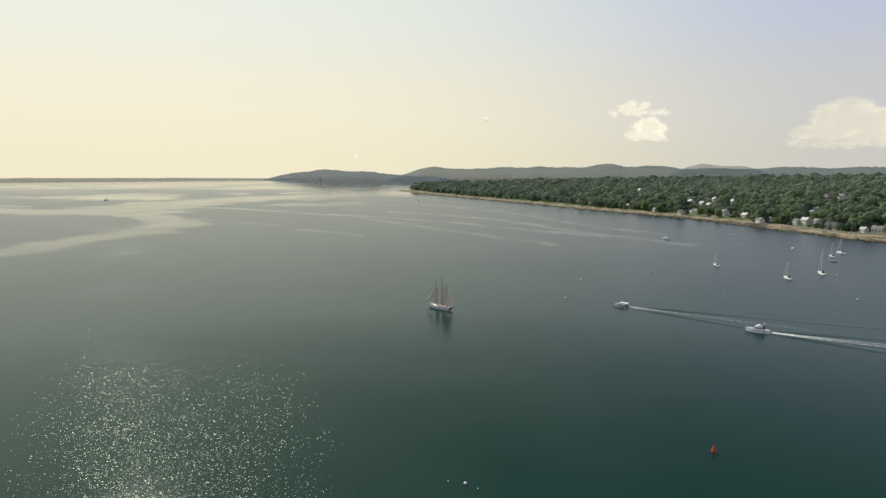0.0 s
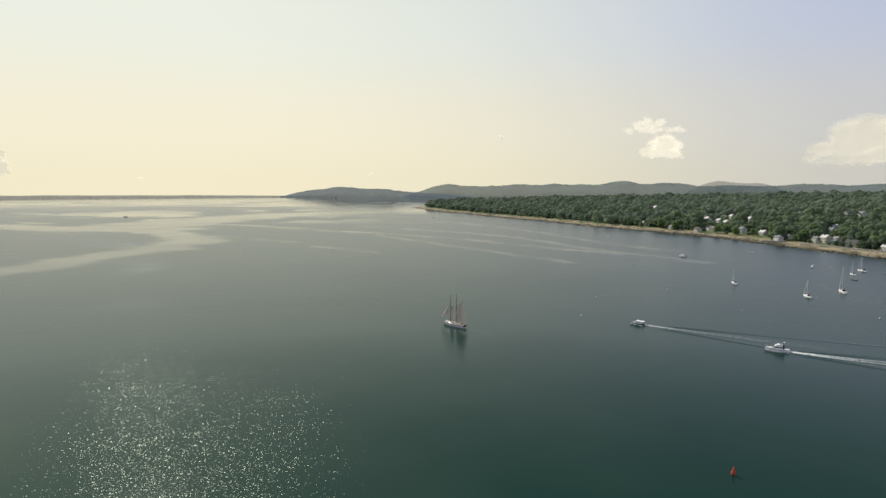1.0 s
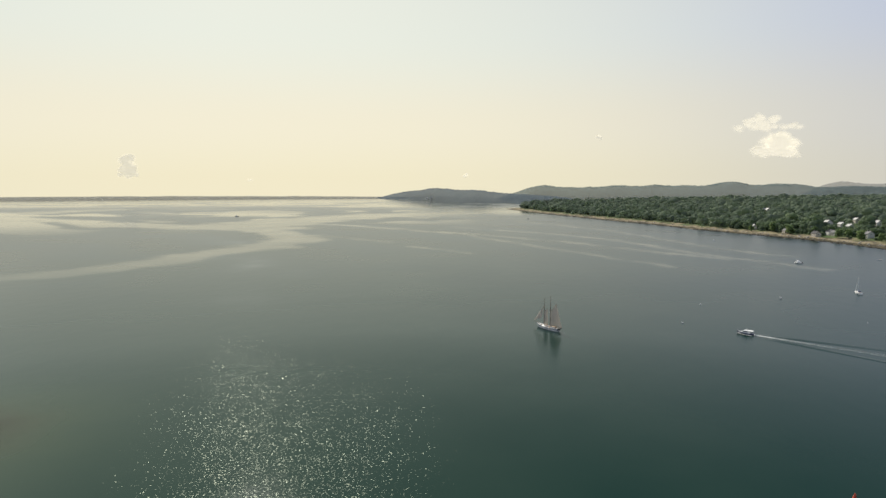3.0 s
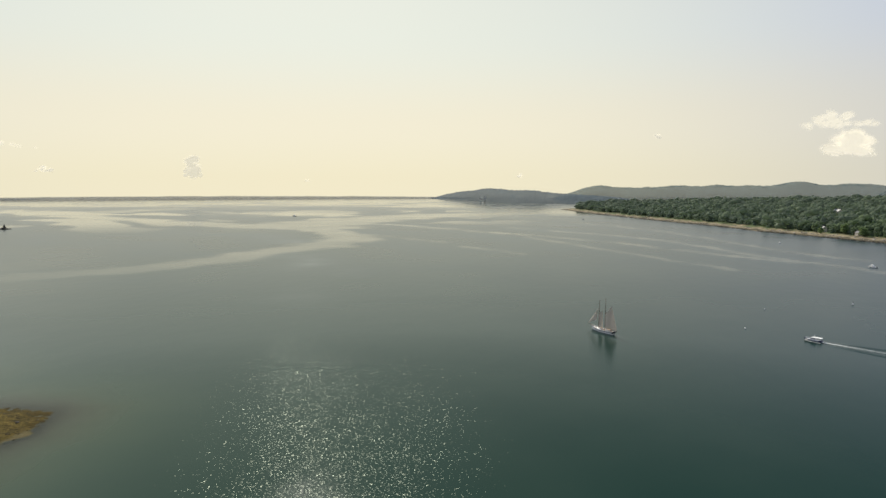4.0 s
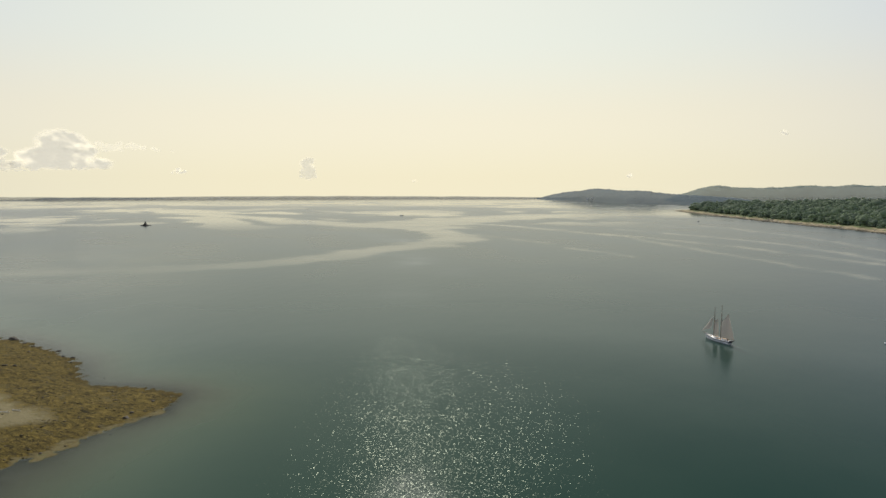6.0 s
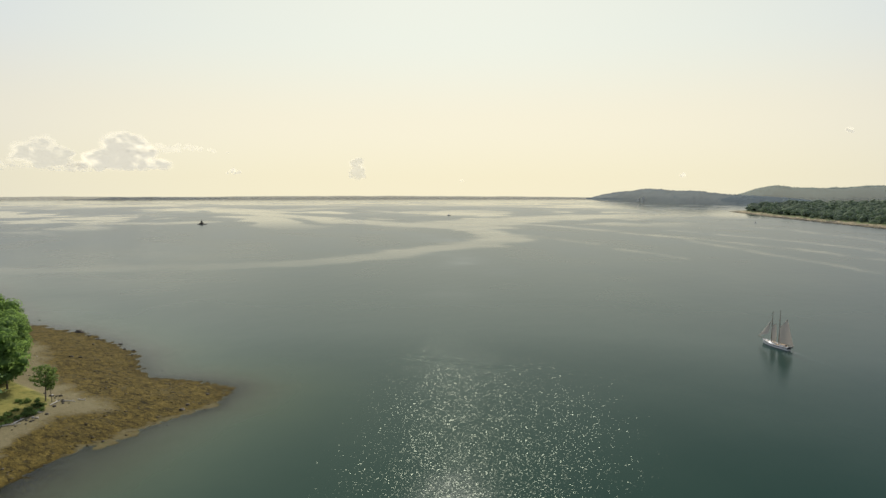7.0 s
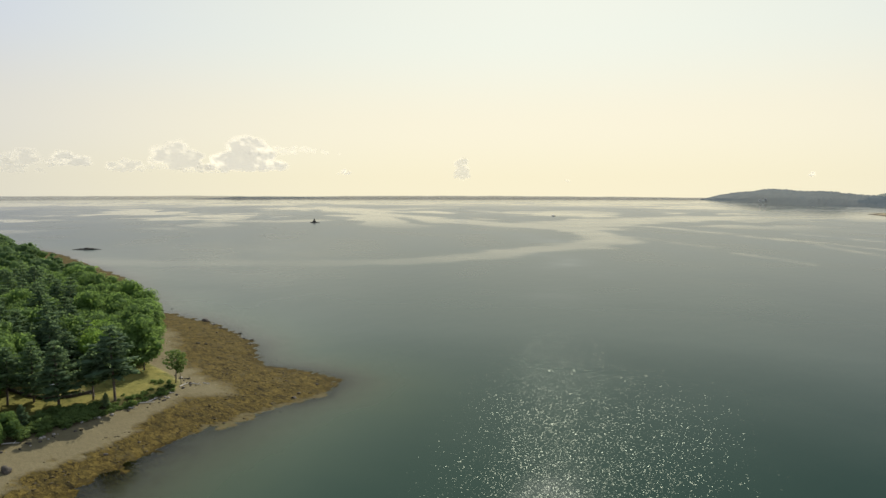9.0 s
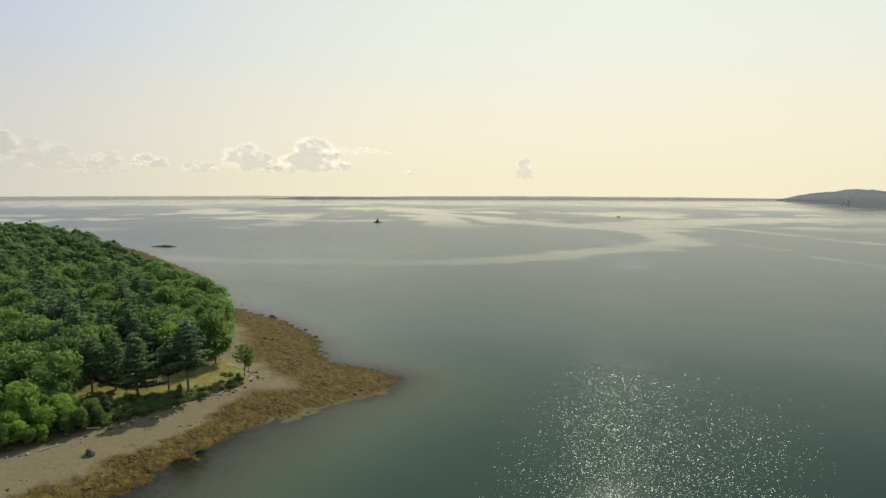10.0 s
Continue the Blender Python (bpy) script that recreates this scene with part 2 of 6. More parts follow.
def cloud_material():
    """Vapour that lets light through; bright rims and grey middle are shading painted by attribute."""
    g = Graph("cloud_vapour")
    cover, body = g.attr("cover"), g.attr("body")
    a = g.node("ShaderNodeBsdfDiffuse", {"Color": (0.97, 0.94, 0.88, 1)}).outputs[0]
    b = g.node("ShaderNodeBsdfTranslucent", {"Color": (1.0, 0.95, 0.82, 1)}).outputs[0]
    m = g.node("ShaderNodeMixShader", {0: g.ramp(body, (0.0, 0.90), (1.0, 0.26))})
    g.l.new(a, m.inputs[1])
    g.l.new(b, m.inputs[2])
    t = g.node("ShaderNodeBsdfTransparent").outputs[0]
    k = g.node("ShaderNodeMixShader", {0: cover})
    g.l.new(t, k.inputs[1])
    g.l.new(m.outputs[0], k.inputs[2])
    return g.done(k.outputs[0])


SEA = water_material()
SHORE = shore_material()
COAST = coast_material()
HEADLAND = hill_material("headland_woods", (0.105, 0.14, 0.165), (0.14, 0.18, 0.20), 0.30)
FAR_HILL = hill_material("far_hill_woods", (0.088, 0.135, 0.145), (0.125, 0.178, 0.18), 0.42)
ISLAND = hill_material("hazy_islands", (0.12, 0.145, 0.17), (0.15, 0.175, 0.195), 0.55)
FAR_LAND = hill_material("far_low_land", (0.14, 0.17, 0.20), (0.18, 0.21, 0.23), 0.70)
CLOUD = cloud_material()
BROADLEAF = leaf_material("broadleaf", (0.072, 0.126, 0.050), (0.178, 0.282, 0.072), (0.29, 0.43, 0.10), False, 0.5)
LIME_LEAF = leaf_material("bright_broadleaf", (0.13, 0.22, 0.048), (0.26, 0.40, 0.075), (0.43, 0.62, 0.11), False, 0.5)
BUSH = leaf_material("bank_shrubs", (0.062, 0.105, 0.036), (0.175, 0.25, 0.072), (0.27, 0.37, 0.09))
NEEDLES = leaf_material("pine_needles", (0.078, 0.130, 0.078), (0.148, 0.222, 0.100), (0.27, 0.385, 0.145), False, 0.5)
# town and inland woods: haze painted in as paler, greyer leaf colours
WOODS_HAZED = leaf_material("mixed_woods", (0.125, 0.168, 0.138), (0.285, 0.355, 0.21), (0.40, 0.49, 0.29), True, 0.66)
FAR_WOODS_HAZED = leaf_material("inland_woods", (0.165, 0.205, 0.18), (0.31, 0.37, 0.26), (0.41, 0.485, 0.34), True, 0.68)
TOWN_TREE = leaf_material("town_foliage", (0.06, 0.11, 0.065), (0.20, 0.28, 0.12), (0.38, 0.48, 0.2), False, 0.5)
POINT_WOODS = leaf_material("point_woods", (0.066, 0.118, 0.054), (0.155, 0.238, 0.074), (0.24, 0.345, 0.098), True, 0.5)
BARK = worn("bark", (0.06, 0.045, 0.035), (0.16, 0.13, 0.10), 1.2, 0.9)
ROCK = worn("wet_rock", (0.03, 0.028, 0.025), (0.12, 0.105, 0.085), 0.8, 0.75, bump=0.7, depth=0.08, spec=0.1)
PALE_ROCK = worn("pale_granite", (0.22, 0.20, 0.17), (0.48, 0.45, 0.40), 1.2, 0.8, bump=0.6, depth=0.05, spec=0.15)
DRIFT = worn("bleached_driftwood", (0.35, 0.33, 0.30), (0.62, 0.60, 0.56), 2.0, 0.8)
WHITE = worn("white_paint", (0.80, 0.80, 0.78), (0.90, 0.90, 0.88), 0.6, 0.4, bump=0.05)


def sail_material():
    g = Graph("cream_sailcloth")
    p = g.local()
    seams = g.node("ShaderNodeTexWave", {"Vector": p, "Scale": 0.9, "Distortion": 0.4}, bands_direction="Z").outputs["Fac"]
    c = g.mix(g.noise(p, 0.5, 4), (0.62, 0.575, 0.50), (0.74, 0.69, 0.62))
    c = g.mix(g.ramp(seams, (0.92, 0.0), (0.99, 0.35)), c, (0.36, 0.32, 0.26))
    m = g.node("ShaderNodeMixShader", {0: 0.55})
    g.l.new(g.surface(c, 0.85), m.inputs[1])
    g.l.new(g.node("ShaderNodeBsdfTranslucent", {"Color": c}).outputs[0], m.inputs[2])
    return g.done(m.outputs[0])


SAIL = sail_material()
SPAR = worn("varnished_spar", (0.08, 0.045, 0.025), (0.16, 0.09, 0.05), 1.5, 0.6, spec=0.2)
DECK = worn("teak_deck", (0.22, 0.16, 0.10), (0.36, 0.28, 0.19), 1.0, 0.7)
DARK = worn("dark_paint", (0.015, 0.017, 0.02), (0.04, 0.042, 0.048), 0.8, 0.4)
NAVY = worn("navy_paint", (0.02, 0.03, 0.07), (0.04, 0.05, 0.11), 0.8, 0.35)
RED = worn("red_paint", (0.42, 0.05, 0.025), (0.58, 0.09, 0.04), 1.2, 0.5)
STEEL = worn("alloy", (0.45, 0.46, 0.47), (0.62, 0.63, 0.64), 2.0, 0.4, metal=0.8)
GLASS = worn("tinted_glass", (0.010, 0.014, 0.018), (0.02, 0.026, 0.03), 0.5, 0.14, bump=0.0)
CANVAS = worn("blue_canvas", (0.03, 0.05, 0.12), (0.05, 0.08, 0.18), 1.5, 0.85)

# ---- shapes of the land ----
def outline(points):
    return np.array(points, float)


# low-water line of the near point, and the foot of its bank
POINT = outline([(-133, -90), (-127, -20), (-124, 20), (-127, 38), (-130, 46), (-135, 57), (-138, 66), (-140, 76), (-139, 85), (-139, 96),
                 (-138, 107), (-137, 117), (-141, 127), (-148, 129), (-162, 128), (-175, 124), (-189, 128), (-202, 138), (-219, 142),
                 (-237, 146), (-256, 149), (-281, 148), (-298, 146), (-325, 156), (-397, 179), (-425, 190), (-467, 196), (-520, 205),
                 (-650, 225), (-900, 230), (-950, 100), (-950, -90)])
BANK = outline([(-165, -90), (-161, 0), (-159, 25), (-158, 33), (-161, 43), (-163, 55), (-167, 70), (-167, 80), (-169, 88), (-175, 93),
                (-184, 95), (-205, 97), (-216, 105), (-240, 118), (-300, 126), (-400, 146), (-540, 165), (-700, 190), (-890, 190),
                (-910, 100), (-910, -90)])
# high-water line of the town shore, from the cape towards the harbour
TOWN = outline([(-146, 1899), (-34, 1562), (88, 1263), (166, 1095), (204, 980), (250, 887), (279, 831), (308, 763), (325, 683), (343, 601),
                (358, 541), (372, 500), (400, 420), (450, 300), (520, 150)])


def inside_by(poly, x, y):
    """Distance from the outline, positive inside."""
    x, y = np.asarray(x, float), np.asarray(y, float)
    best, odd = np.full(x.shape, 1e9), np.zeros(x.shape, bool)
    for (ax, ay), (bx, by) in zip(poly, np.roll(poly, -1, 0)):
        dx, dy = bx - ax, by - ay
        t = np.clip(((x - ax) * dx + (y - ay) * dy) / (dx * dx + dy * dy), 0, 1)
        best = np.minimum(best, np.hypot(x - ax - t * dx, y - ay - t * dy))
        cross = (ay > y) != (by > y)
        odd ^= cross & (x < ax + (y - ay) * dx / (dy if dy else 1e-9))
    return np.where(odd, best, -best)


def line_by(points, x, y):
    """Distance from an open line."""
    best = np.full(np.shape(x), 1e9)
    for (ax, ay), (bx, by) in zip(points[:-1], points[1:]):
        dx, dy = bx - ax, by - ay
        t = np.clip(((x - ax) * dx + (y - ay) * dy) / (dx * dx + dy * dy), 0, 1)
        best = np.minimum(best, np.hypot(x - ax - t * dx, y - ay - t * dy))
    return best


def smooth(a, b, v):
    t = np.clip((v - a) / (b - a), 0, 1)
    return t * t * (3 - 2 * t)


def waves(x, y, size, seed, octaves=4):
    """Fractal noise from turned sine products, about -1 to 1."""
    rng = np.random.RandomState(seed)
    total, amp, norm = np.zeros(np.shape(x)), 1.0, 0.0
    for _ in range(octaves):
        for _ in range(3):
            a, p, q = rng.uniform(0, 6.28, 3)
            u = (x * math.cos(a) + y * math.sin(a)) * 6.28 / size
            w = (-x * math.sin(a) + y * math.cos(a)) * 6.28 / size
            total = total + amp * np.sin(u + p + 1.3 * np.sin(w * 0.7 + q)) / 3
        norm, amp, size = norm + amp, amp * 0.55, size * 0.47
    return total / norm * 1.6


def point_height(x, y, rough=True):
    wob = waves(x, y, 24, 5) * 1.6 + waves(x, y, 7, 6) * 0.5
    dw, db = inside_by(POINT, x, y) + wob, inside_by(BANK, x, y)
    shelf = 1.9 * np.clip(dw, 0, None) / np.maximum(np.clip(dw, 0, None) + np.clip(-db, 0, None), 0.01)
    up = 1.9 + 1.1 * smooth(0, 3.5, db) + 3.5 * smooth(3, 60, db) + 8 * smooth(40, 380, db)
    z = np.where(db > 0, up, np.where(dw > 0, shelf, np.maximum(dw * (0.032 + 0.05 * smooth(70, 115, y)) - 0.0016 * np.clip(-dw - 8, 0, None) ** 2, -8)))
    if rough:
        weed = smooth(1.5, 0.9, z) * smooth(-0.6, 0.1, z)
        z = z + weed * (0.10 * waves(x, y, 3.1, 7, 3) + 0.10 * waves(x, y, 9, 8, 2)) + 0.03 * waves(x, y, 5, 9)
    return z, dw, db


def town_height(x, y):
    """Inland distance from the town shore and the height of the ground there."""
    x, y = np.asarray(x, float), np.asarray(y, float)
    ring = np.vstack([TOWN, [(4000, 150), (4000, 4600), (400, 4600), (-130, 2300)]])
    d = inside_by(ring, x, y) + waves(x, y, 60, 11) * 3
    az = np.degrees(np.arctan2(x, y))
    top = np.clip(9 + (az + 4) * 0.62, 8, 32)
    z = np.where(d < 0, np.maximum(d * 0.08, -5), 2.6 * smooth(0, 36, d) + top * (1 - np.exp(-np.clip(d - 28, 0, None) / 420)) + 1.5 * waves(x, y, 180, 12) * smooth(40, 200, d))
    return z, d


def grid_mesh(name, X, Y, Z, material, keep=None, attrs=None):
    """A sheet over rows and columns of places."""
    r, c = X.shape
    me = bpy.data.meshes.new(name)
    idx = np.arange(r * c).reshape(r, c)
    quads = np.stack([idx[:-1, :-1], idx[:-1, 1:], idx[1:, 1:], idx[1:, :-1]], -1).reshape(-1, 4)
    if keep is not None:
        quads = quads[keep.reshape(-1)]
    used = np.unique(quads)
    back = np.full(r * c, -1)
    back[used] = np.arange(len(used))
    quads = back[quads]
    co = np.stack([X, Y, Z], -1).reshape(-1, 3)[used]
    a, b, d = (co[quads[:, i], :2] for i in (0, 1, 3))
    if np.sum((b - a)[:, 0] * (d - a)[:, 1] - (b - a)[:, 1] * (d - a)[:, 0]) < 0:
        quads = quads[:, ::-1]
    fill_mesh(me, co, quads)
    for k, v in (attrs or {}).items():
        me.attributes.new(k, "FLOAT", "POINT").data.foreach_set("value", np.ascontiguousarray(v.reshape(-1)[used], np.float32))
    me.polygons.foreach_set("use_smooth", np.ones(len(quads), bool))
    me.materials.append(material)
    return new(name, me)


def fill_mesh(me, co, faces):
    n = faces.shape[1]
    me.vertices.add(len(co))
    me.vertices.foreach_set("co", np.ascontiguousarray(co, np.float32).reshape(-1))
    me.loops.add(faces.size)
    me.loops.foreach_set("vertex_index", np.ascontiguousarray(faces, np.int32).reshape(-1))
    me.polygons.add(len(faces))
    me.polygons.foreach_set("loop_start", np.arange(0, faces.size, n, dtype=np.int32))
    me.update(calc_edges=True)
    me.validate()


# the near point: fine where the tide flats show, coarse behind the woods
gx = np.concatenate([np.arange(-960, -330, 7.0), np.arange(-330, -110, 1.0), np.arange(-110, -50, 4.0)])
gy = np.concatenate([np.arange(-95, -30, 5.0), np.arange(-30, 172, 1.0), np.arange(172, 300, 6.0)])
GX, GY = np.meshgrid(gx, gy)
GZ, DW, DB = point_height(GX, GY)
sandy = smooth(88, 62, GY) * smooth(-215, -180, GX)
weed_mask = smooth(1.95 - 0.85 * sandy, 1.55 - 0.95 * sandy, GZ + 0.15 * waves(GX, GY, 30, 21)) * smooth(-0.10 - 0.55 * smooth(90, 64, GY), 0.04, GZ)
weed_mask = weed_mask * (1 - smooth(0.20, 0.04, GZ) * smooth(122, 112, GY) * smooth(66, 82, GY) * smooth(-176, -150, GX) * 0.85)
weed_mask = weed_mask * (0.25 + 0.75 * smooth(-2, -13, DB + 3 * waves(GX, GY, 18, 22)))
weed_mask = np.clip(weed_mask - 0.6 * np.exp(-(((GX + 163) / 9) ** 2 + ((GY - 96) / 5) ** 2)), 0, 1)
# the bank-edge mask carries the duff and the shade painted with it
point_land = grid_mesh("ground", GX, GY, GZ, SHORE, attrs={"upland": smooth(0.2, 2.2, DB), "weed": weed_mask, "brush": smooth(7.5, 4.0, DB + 1.5 * waves(GX, GY, 9, 23)) * smooth(80, 68, GY) * (DB > 0)})
tagged(point_land, "low-tide point with golden rockweed, pebbly sand and a dry grass bank", "ground", kind="structure")

# the town shore
TS = np.concatenate([[0], np.cumsum(np.hypot(*np.diff(TOWN, axis=0).T))])
ss = np.linspace(0, TS[-1], 320)
dd = np.concatenate([np.arange(-40, 60, 3.0), np.geomspace(60, 3600, 50)])
cx, cy = np.interp(ss, TS, TOWN[:, 0]), np.interp(ss, TS, TOWN[:, 1])
SX, DD = np.meshgrid(np.arange(len(ss)), dd)
HX, HY = cx[SX] + 0.955 * DD, cy[SX] + 0.296 * DD
HZ, HD = town_height(HX, HY)
town_land = grid_mesh("ground_town_shore", HX, HY, HZ, COAST)
tagged(town_land, "wooded mainland shore with a tan gravel beach rising inland", "ground", kind="structure")


def ridge(name, material, label, az0, az1, near, deep, bumps, base=4.0, seed=1, step=0.12, taper=1.2, shag=4.0):
    """A long low hill across a range of bearings. near(a): distance of its foot; bumps: bearing, height and breadth of its summits."""
    a = np.arange(az0, az1 + step, step)
    k = np.linspace(0, 1, 22)
    A, K = np.meshgrid(a, k)
    top = base + sum(h * np.exp(-((A - c) / w) ** 2) for c, h, w in bumps)
    ends = smooth(az0, az0 + taper, A) * smooth(az1, az1 - taper, A)
    foot = near(A)
    R = foot + K * deep
    X, Y = R * np.sin(np.radians(A)), R * np.cos(np.radians(A))
    rise = np.sin(np.pi * np.clip(K, 0, 1) ** 0.8)
    Z = top * np.power(ends, 0.6) * np.power(np.maximum(rise, 0), 0.8)
    Z = Z + (waves(X, Y, 330, seed) * 0.10 * Z) + np.abs(waves(X, Y, 46, seed + 1, 3)) * shag * smooth(3, 12, Z) * smooth(1.0, 0.9, K)
    Z = np.where((K <= 0) | (K >= 1), -3, Z - 0.5)
    ob = grid_mesh(name, X, Y, Z, material)
    return tagged(ob, label, "hill", kind="structure")


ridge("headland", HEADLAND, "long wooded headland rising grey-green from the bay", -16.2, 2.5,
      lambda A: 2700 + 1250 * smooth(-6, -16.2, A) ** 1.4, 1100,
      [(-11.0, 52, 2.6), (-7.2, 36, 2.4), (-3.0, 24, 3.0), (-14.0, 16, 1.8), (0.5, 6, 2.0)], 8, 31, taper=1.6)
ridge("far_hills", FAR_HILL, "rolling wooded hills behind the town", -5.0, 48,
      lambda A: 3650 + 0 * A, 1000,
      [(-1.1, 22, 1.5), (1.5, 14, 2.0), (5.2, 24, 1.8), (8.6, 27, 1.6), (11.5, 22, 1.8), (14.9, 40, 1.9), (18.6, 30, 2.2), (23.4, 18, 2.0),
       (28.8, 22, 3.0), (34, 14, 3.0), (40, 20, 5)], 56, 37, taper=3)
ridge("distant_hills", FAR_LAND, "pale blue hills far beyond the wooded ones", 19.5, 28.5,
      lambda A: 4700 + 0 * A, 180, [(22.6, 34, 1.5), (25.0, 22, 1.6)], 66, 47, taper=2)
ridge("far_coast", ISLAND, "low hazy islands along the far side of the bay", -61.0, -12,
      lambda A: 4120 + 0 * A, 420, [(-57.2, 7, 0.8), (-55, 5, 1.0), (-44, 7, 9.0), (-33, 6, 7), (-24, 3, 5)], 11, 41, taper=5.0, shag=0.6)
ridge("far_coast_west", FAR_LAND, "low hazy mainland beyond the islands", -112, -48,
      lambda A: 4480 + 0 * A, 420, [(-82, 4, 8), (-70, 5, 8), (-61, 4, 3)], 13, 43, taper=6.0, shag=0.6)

# ---- the bay ----
va = np.concatenate([np.arange(-180, -84, 3.0), np.arange(-84, 44, 0.33), np.arange(44, 180.1, 3.0)])
vr = np.concatenate([[0.5], np.geomspace(12, 6200, 380)])
WA, WR = np.meshgrid(np.radians(va), vr)
WX, WY = WR * np.sin(WA), WR * np.cos(WA)
near_pt = (WX < -50) & (WX > -960) & (WY > -95) & (WY < 296)
floor_z = np.full(WX.shape, -9.0)
floor_z[near_pt] = point_height(WX[near_pt], WY[near_pt], False)[0]
silt = np.exp(-np.clip(-floor_z, 0, 20) / 2.0)
depth = 1 - np.exp(-np.clip(-floor_z, 0, 20) / 0.75) * smooth(6.5, 2.0, -floor_z)
bearing = np.degrees(WA)
front = np.interp(bearing, [-90, -44, -30, -18, -14, -5, 20], [2500, 2450, 2350, 2300, 1950, 1550, 1500]) * (1 + 0.05 * waves(WX, WY, 600, 50))
calm = smooth(0.2, 0.8, waves(WX + 60 * waves(WX, WY, 500, 52), WY, 520, 51, 3)) * smooth(900, 1900, WR) * 0.25
calm = np.maximum(calm, smooth(0.88, 1.12, WR / front) * (0.92 + 0.08 * waves(WX, WY, 700, 53)))
# half breadth of each slick, its strength, and its course over the bay
SLICKS = [
    (24, 0.58, [(-640, 180), (-483, 248), (-442, 287), (-399, 325), (-353, 375), (-343, 407), (-322, 452), (-317, 531)]),
    (30, 0.8, [(-322, 452), (-317, 531), (-302, 601), (-315, 697)]),
    (38, 0.75, [(-302, 610), (-300, 680), (-322, 745)]),
    (28, 0.85, [(-311, 709), (-383, 813), (-445, 863), (-534, 895)]),
    (46, 0.8, [(-1208, 1165), (-1027, 1067), (-900, 1030), (-722, 940), (-585, 897), (-476, 878), (-408, 903)]),
    (44, 0.7, [(-1058, 661), (-986, 720), (-954, 780)]),
    (90, 0.8, [(-1679, 1227), (-1444, 1337), (-1208, 1165)]),
    (100, 0.8, [(-502, 946), (-493, 1092), (-452, 1255), (-379, 1400), (-250, 1540), (-125, 1850)]),
    (80, 0.7, [(-1325, 1377), (-1328, 1497), (-1321, 1636)]),
    (70, 0.55, [(-882, 1479), (-769, 1419), (-651, 1330)]),
    (13, 0.75, [(-382, 1011), (-300, 960), (-227, 907)]),
    (9, 0.6, [(-204, 892), (-137, 832)]),
    (6.5, 0.6, [(-160, 862), (-115, 827), (-74, 794), (-30, 758), (12, 718), (80, 640), (150, 560)]),
    (5, 0.5, [(-120, 815), (-73, 742), (-33, 681), (0, 628), (50, 560), (90, 500)]),
    (6, 0.6, [(-150, 971), (-60, 895), (13, 824), (72, 758), (110, 655), (142, 594), (200, 500)]),
    (5, 0.55, [(-60, 1150), (-1, 1072), (86, 913), (131, 780), (160, 673), (210, 590)]),
    (5, 0.5, [(-152, 635), (-112, 605), (-76, 575)]),
    (8, 0.4, [(-301, 773), (-250, 731), (-189, 677)]),
]
for wide, strong, path in SLICKS:
    swing = 0.3 * wide + 4
    dl = line_by(path, WX + swing * waves(WX, WY, 130, 55), WY + swing * waves(WX, WY, 130, 56))
    calm = np.maximum(calm, strong * smooth(1.25, 0.55, dl / wide) * np.clip((0.86 if wide > 20 else 0.7) + (0.2 if wide > 20 else 0.55) * waves(WX, WY, 110, 57), 0, 1.1))
# the lee of the point lies smoother
calm = np.maximum(calm, 0.34 * smooth(-40, -56, bearing) * smooth(70, 150, WR) * smooth(900, 450, WR) * (1 + 0.3 * waves(WX, WY, 90, 58)))
# lanes of smooth water drifting across the far bay
def drift(x, y, size, lift, stretch=1.0):
    return np.array([noise.fractal((a / size, b / size * stretch, lift), 0.7, 2.1, 4) for a, b in zip(x.ravel(), y.ravel())]).reshape(x.shape)


far = WR > 420
sel_x, sel_y = WX[far], WY[far]
bend = drift(sel_x, sel_y, 900, 3.0)
lane = drift(sel_x + 260 * bend, sel_y - 200 * bend, 330, 9.0, 1.5)
gust = drift(sel_x, sel_y, 1300, 14.0)
where = np.clip(smooth(850, 1300, WR[far]) * smooth(-0.45, 0.25, gust + 0.25 * smooth(900, 1900, WR[far])), 0, 1)
streak = 0.85 * smooth(0.10, 0.34, lane) * where
dark = smooth(0.02, -0.3, lane) * smooth(1700, 2200, WR[far]) * smooth(4200, 2600, WR[far])
calm[far] = np.maximum(calm[far] * (1 - 0.65 * dark), streak)
calm = np.clip(calm, 0, 1) * (0.78 + 0.22 * smooth(900, 1700, WR))
# reflection strength painted by distance: dimmed close in, fuller farther out
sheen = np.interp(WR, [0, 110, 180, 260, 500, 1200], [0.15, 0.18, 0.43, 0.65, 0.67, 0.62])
ruffle = (0.21 + 0.08 * smooth(110, 420, WR)) * (1 + 0.10 * waves(WX, WY, 160, 71) * smooth(150, 400, WR))
chop = smooth(480, 130, WR) * (1 - 0.6 * calm)
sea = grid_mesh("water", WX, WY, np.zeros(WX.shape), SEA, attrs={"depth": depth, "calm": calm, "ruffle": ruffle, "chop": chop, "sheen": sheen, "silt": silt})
tagged(sea, "calm green-grey bay with pale wind slicks and sun glitter", "water", kind="structure")

# ---- helpers for things ----
def part(name, bm, material, parent=None, label="", smooth_faces=False):
    me = bpy.data.meshes.new(name)
    bm.normal_update()
    bm.to_mesh(me)
    bm.free()
    if smooth_faces:
        me.polygons.foreach_set("use_smooth", np.ones(len(me.polygons), bool))
    me.materials.append(material)
    ob = new(name, me)
    ob.parent = parent
    if label:
        ob["label"] = label
    return ob


def thing(name, label, category, group="", kind=""):
    return tagged(new(name), label, category, group, kind)


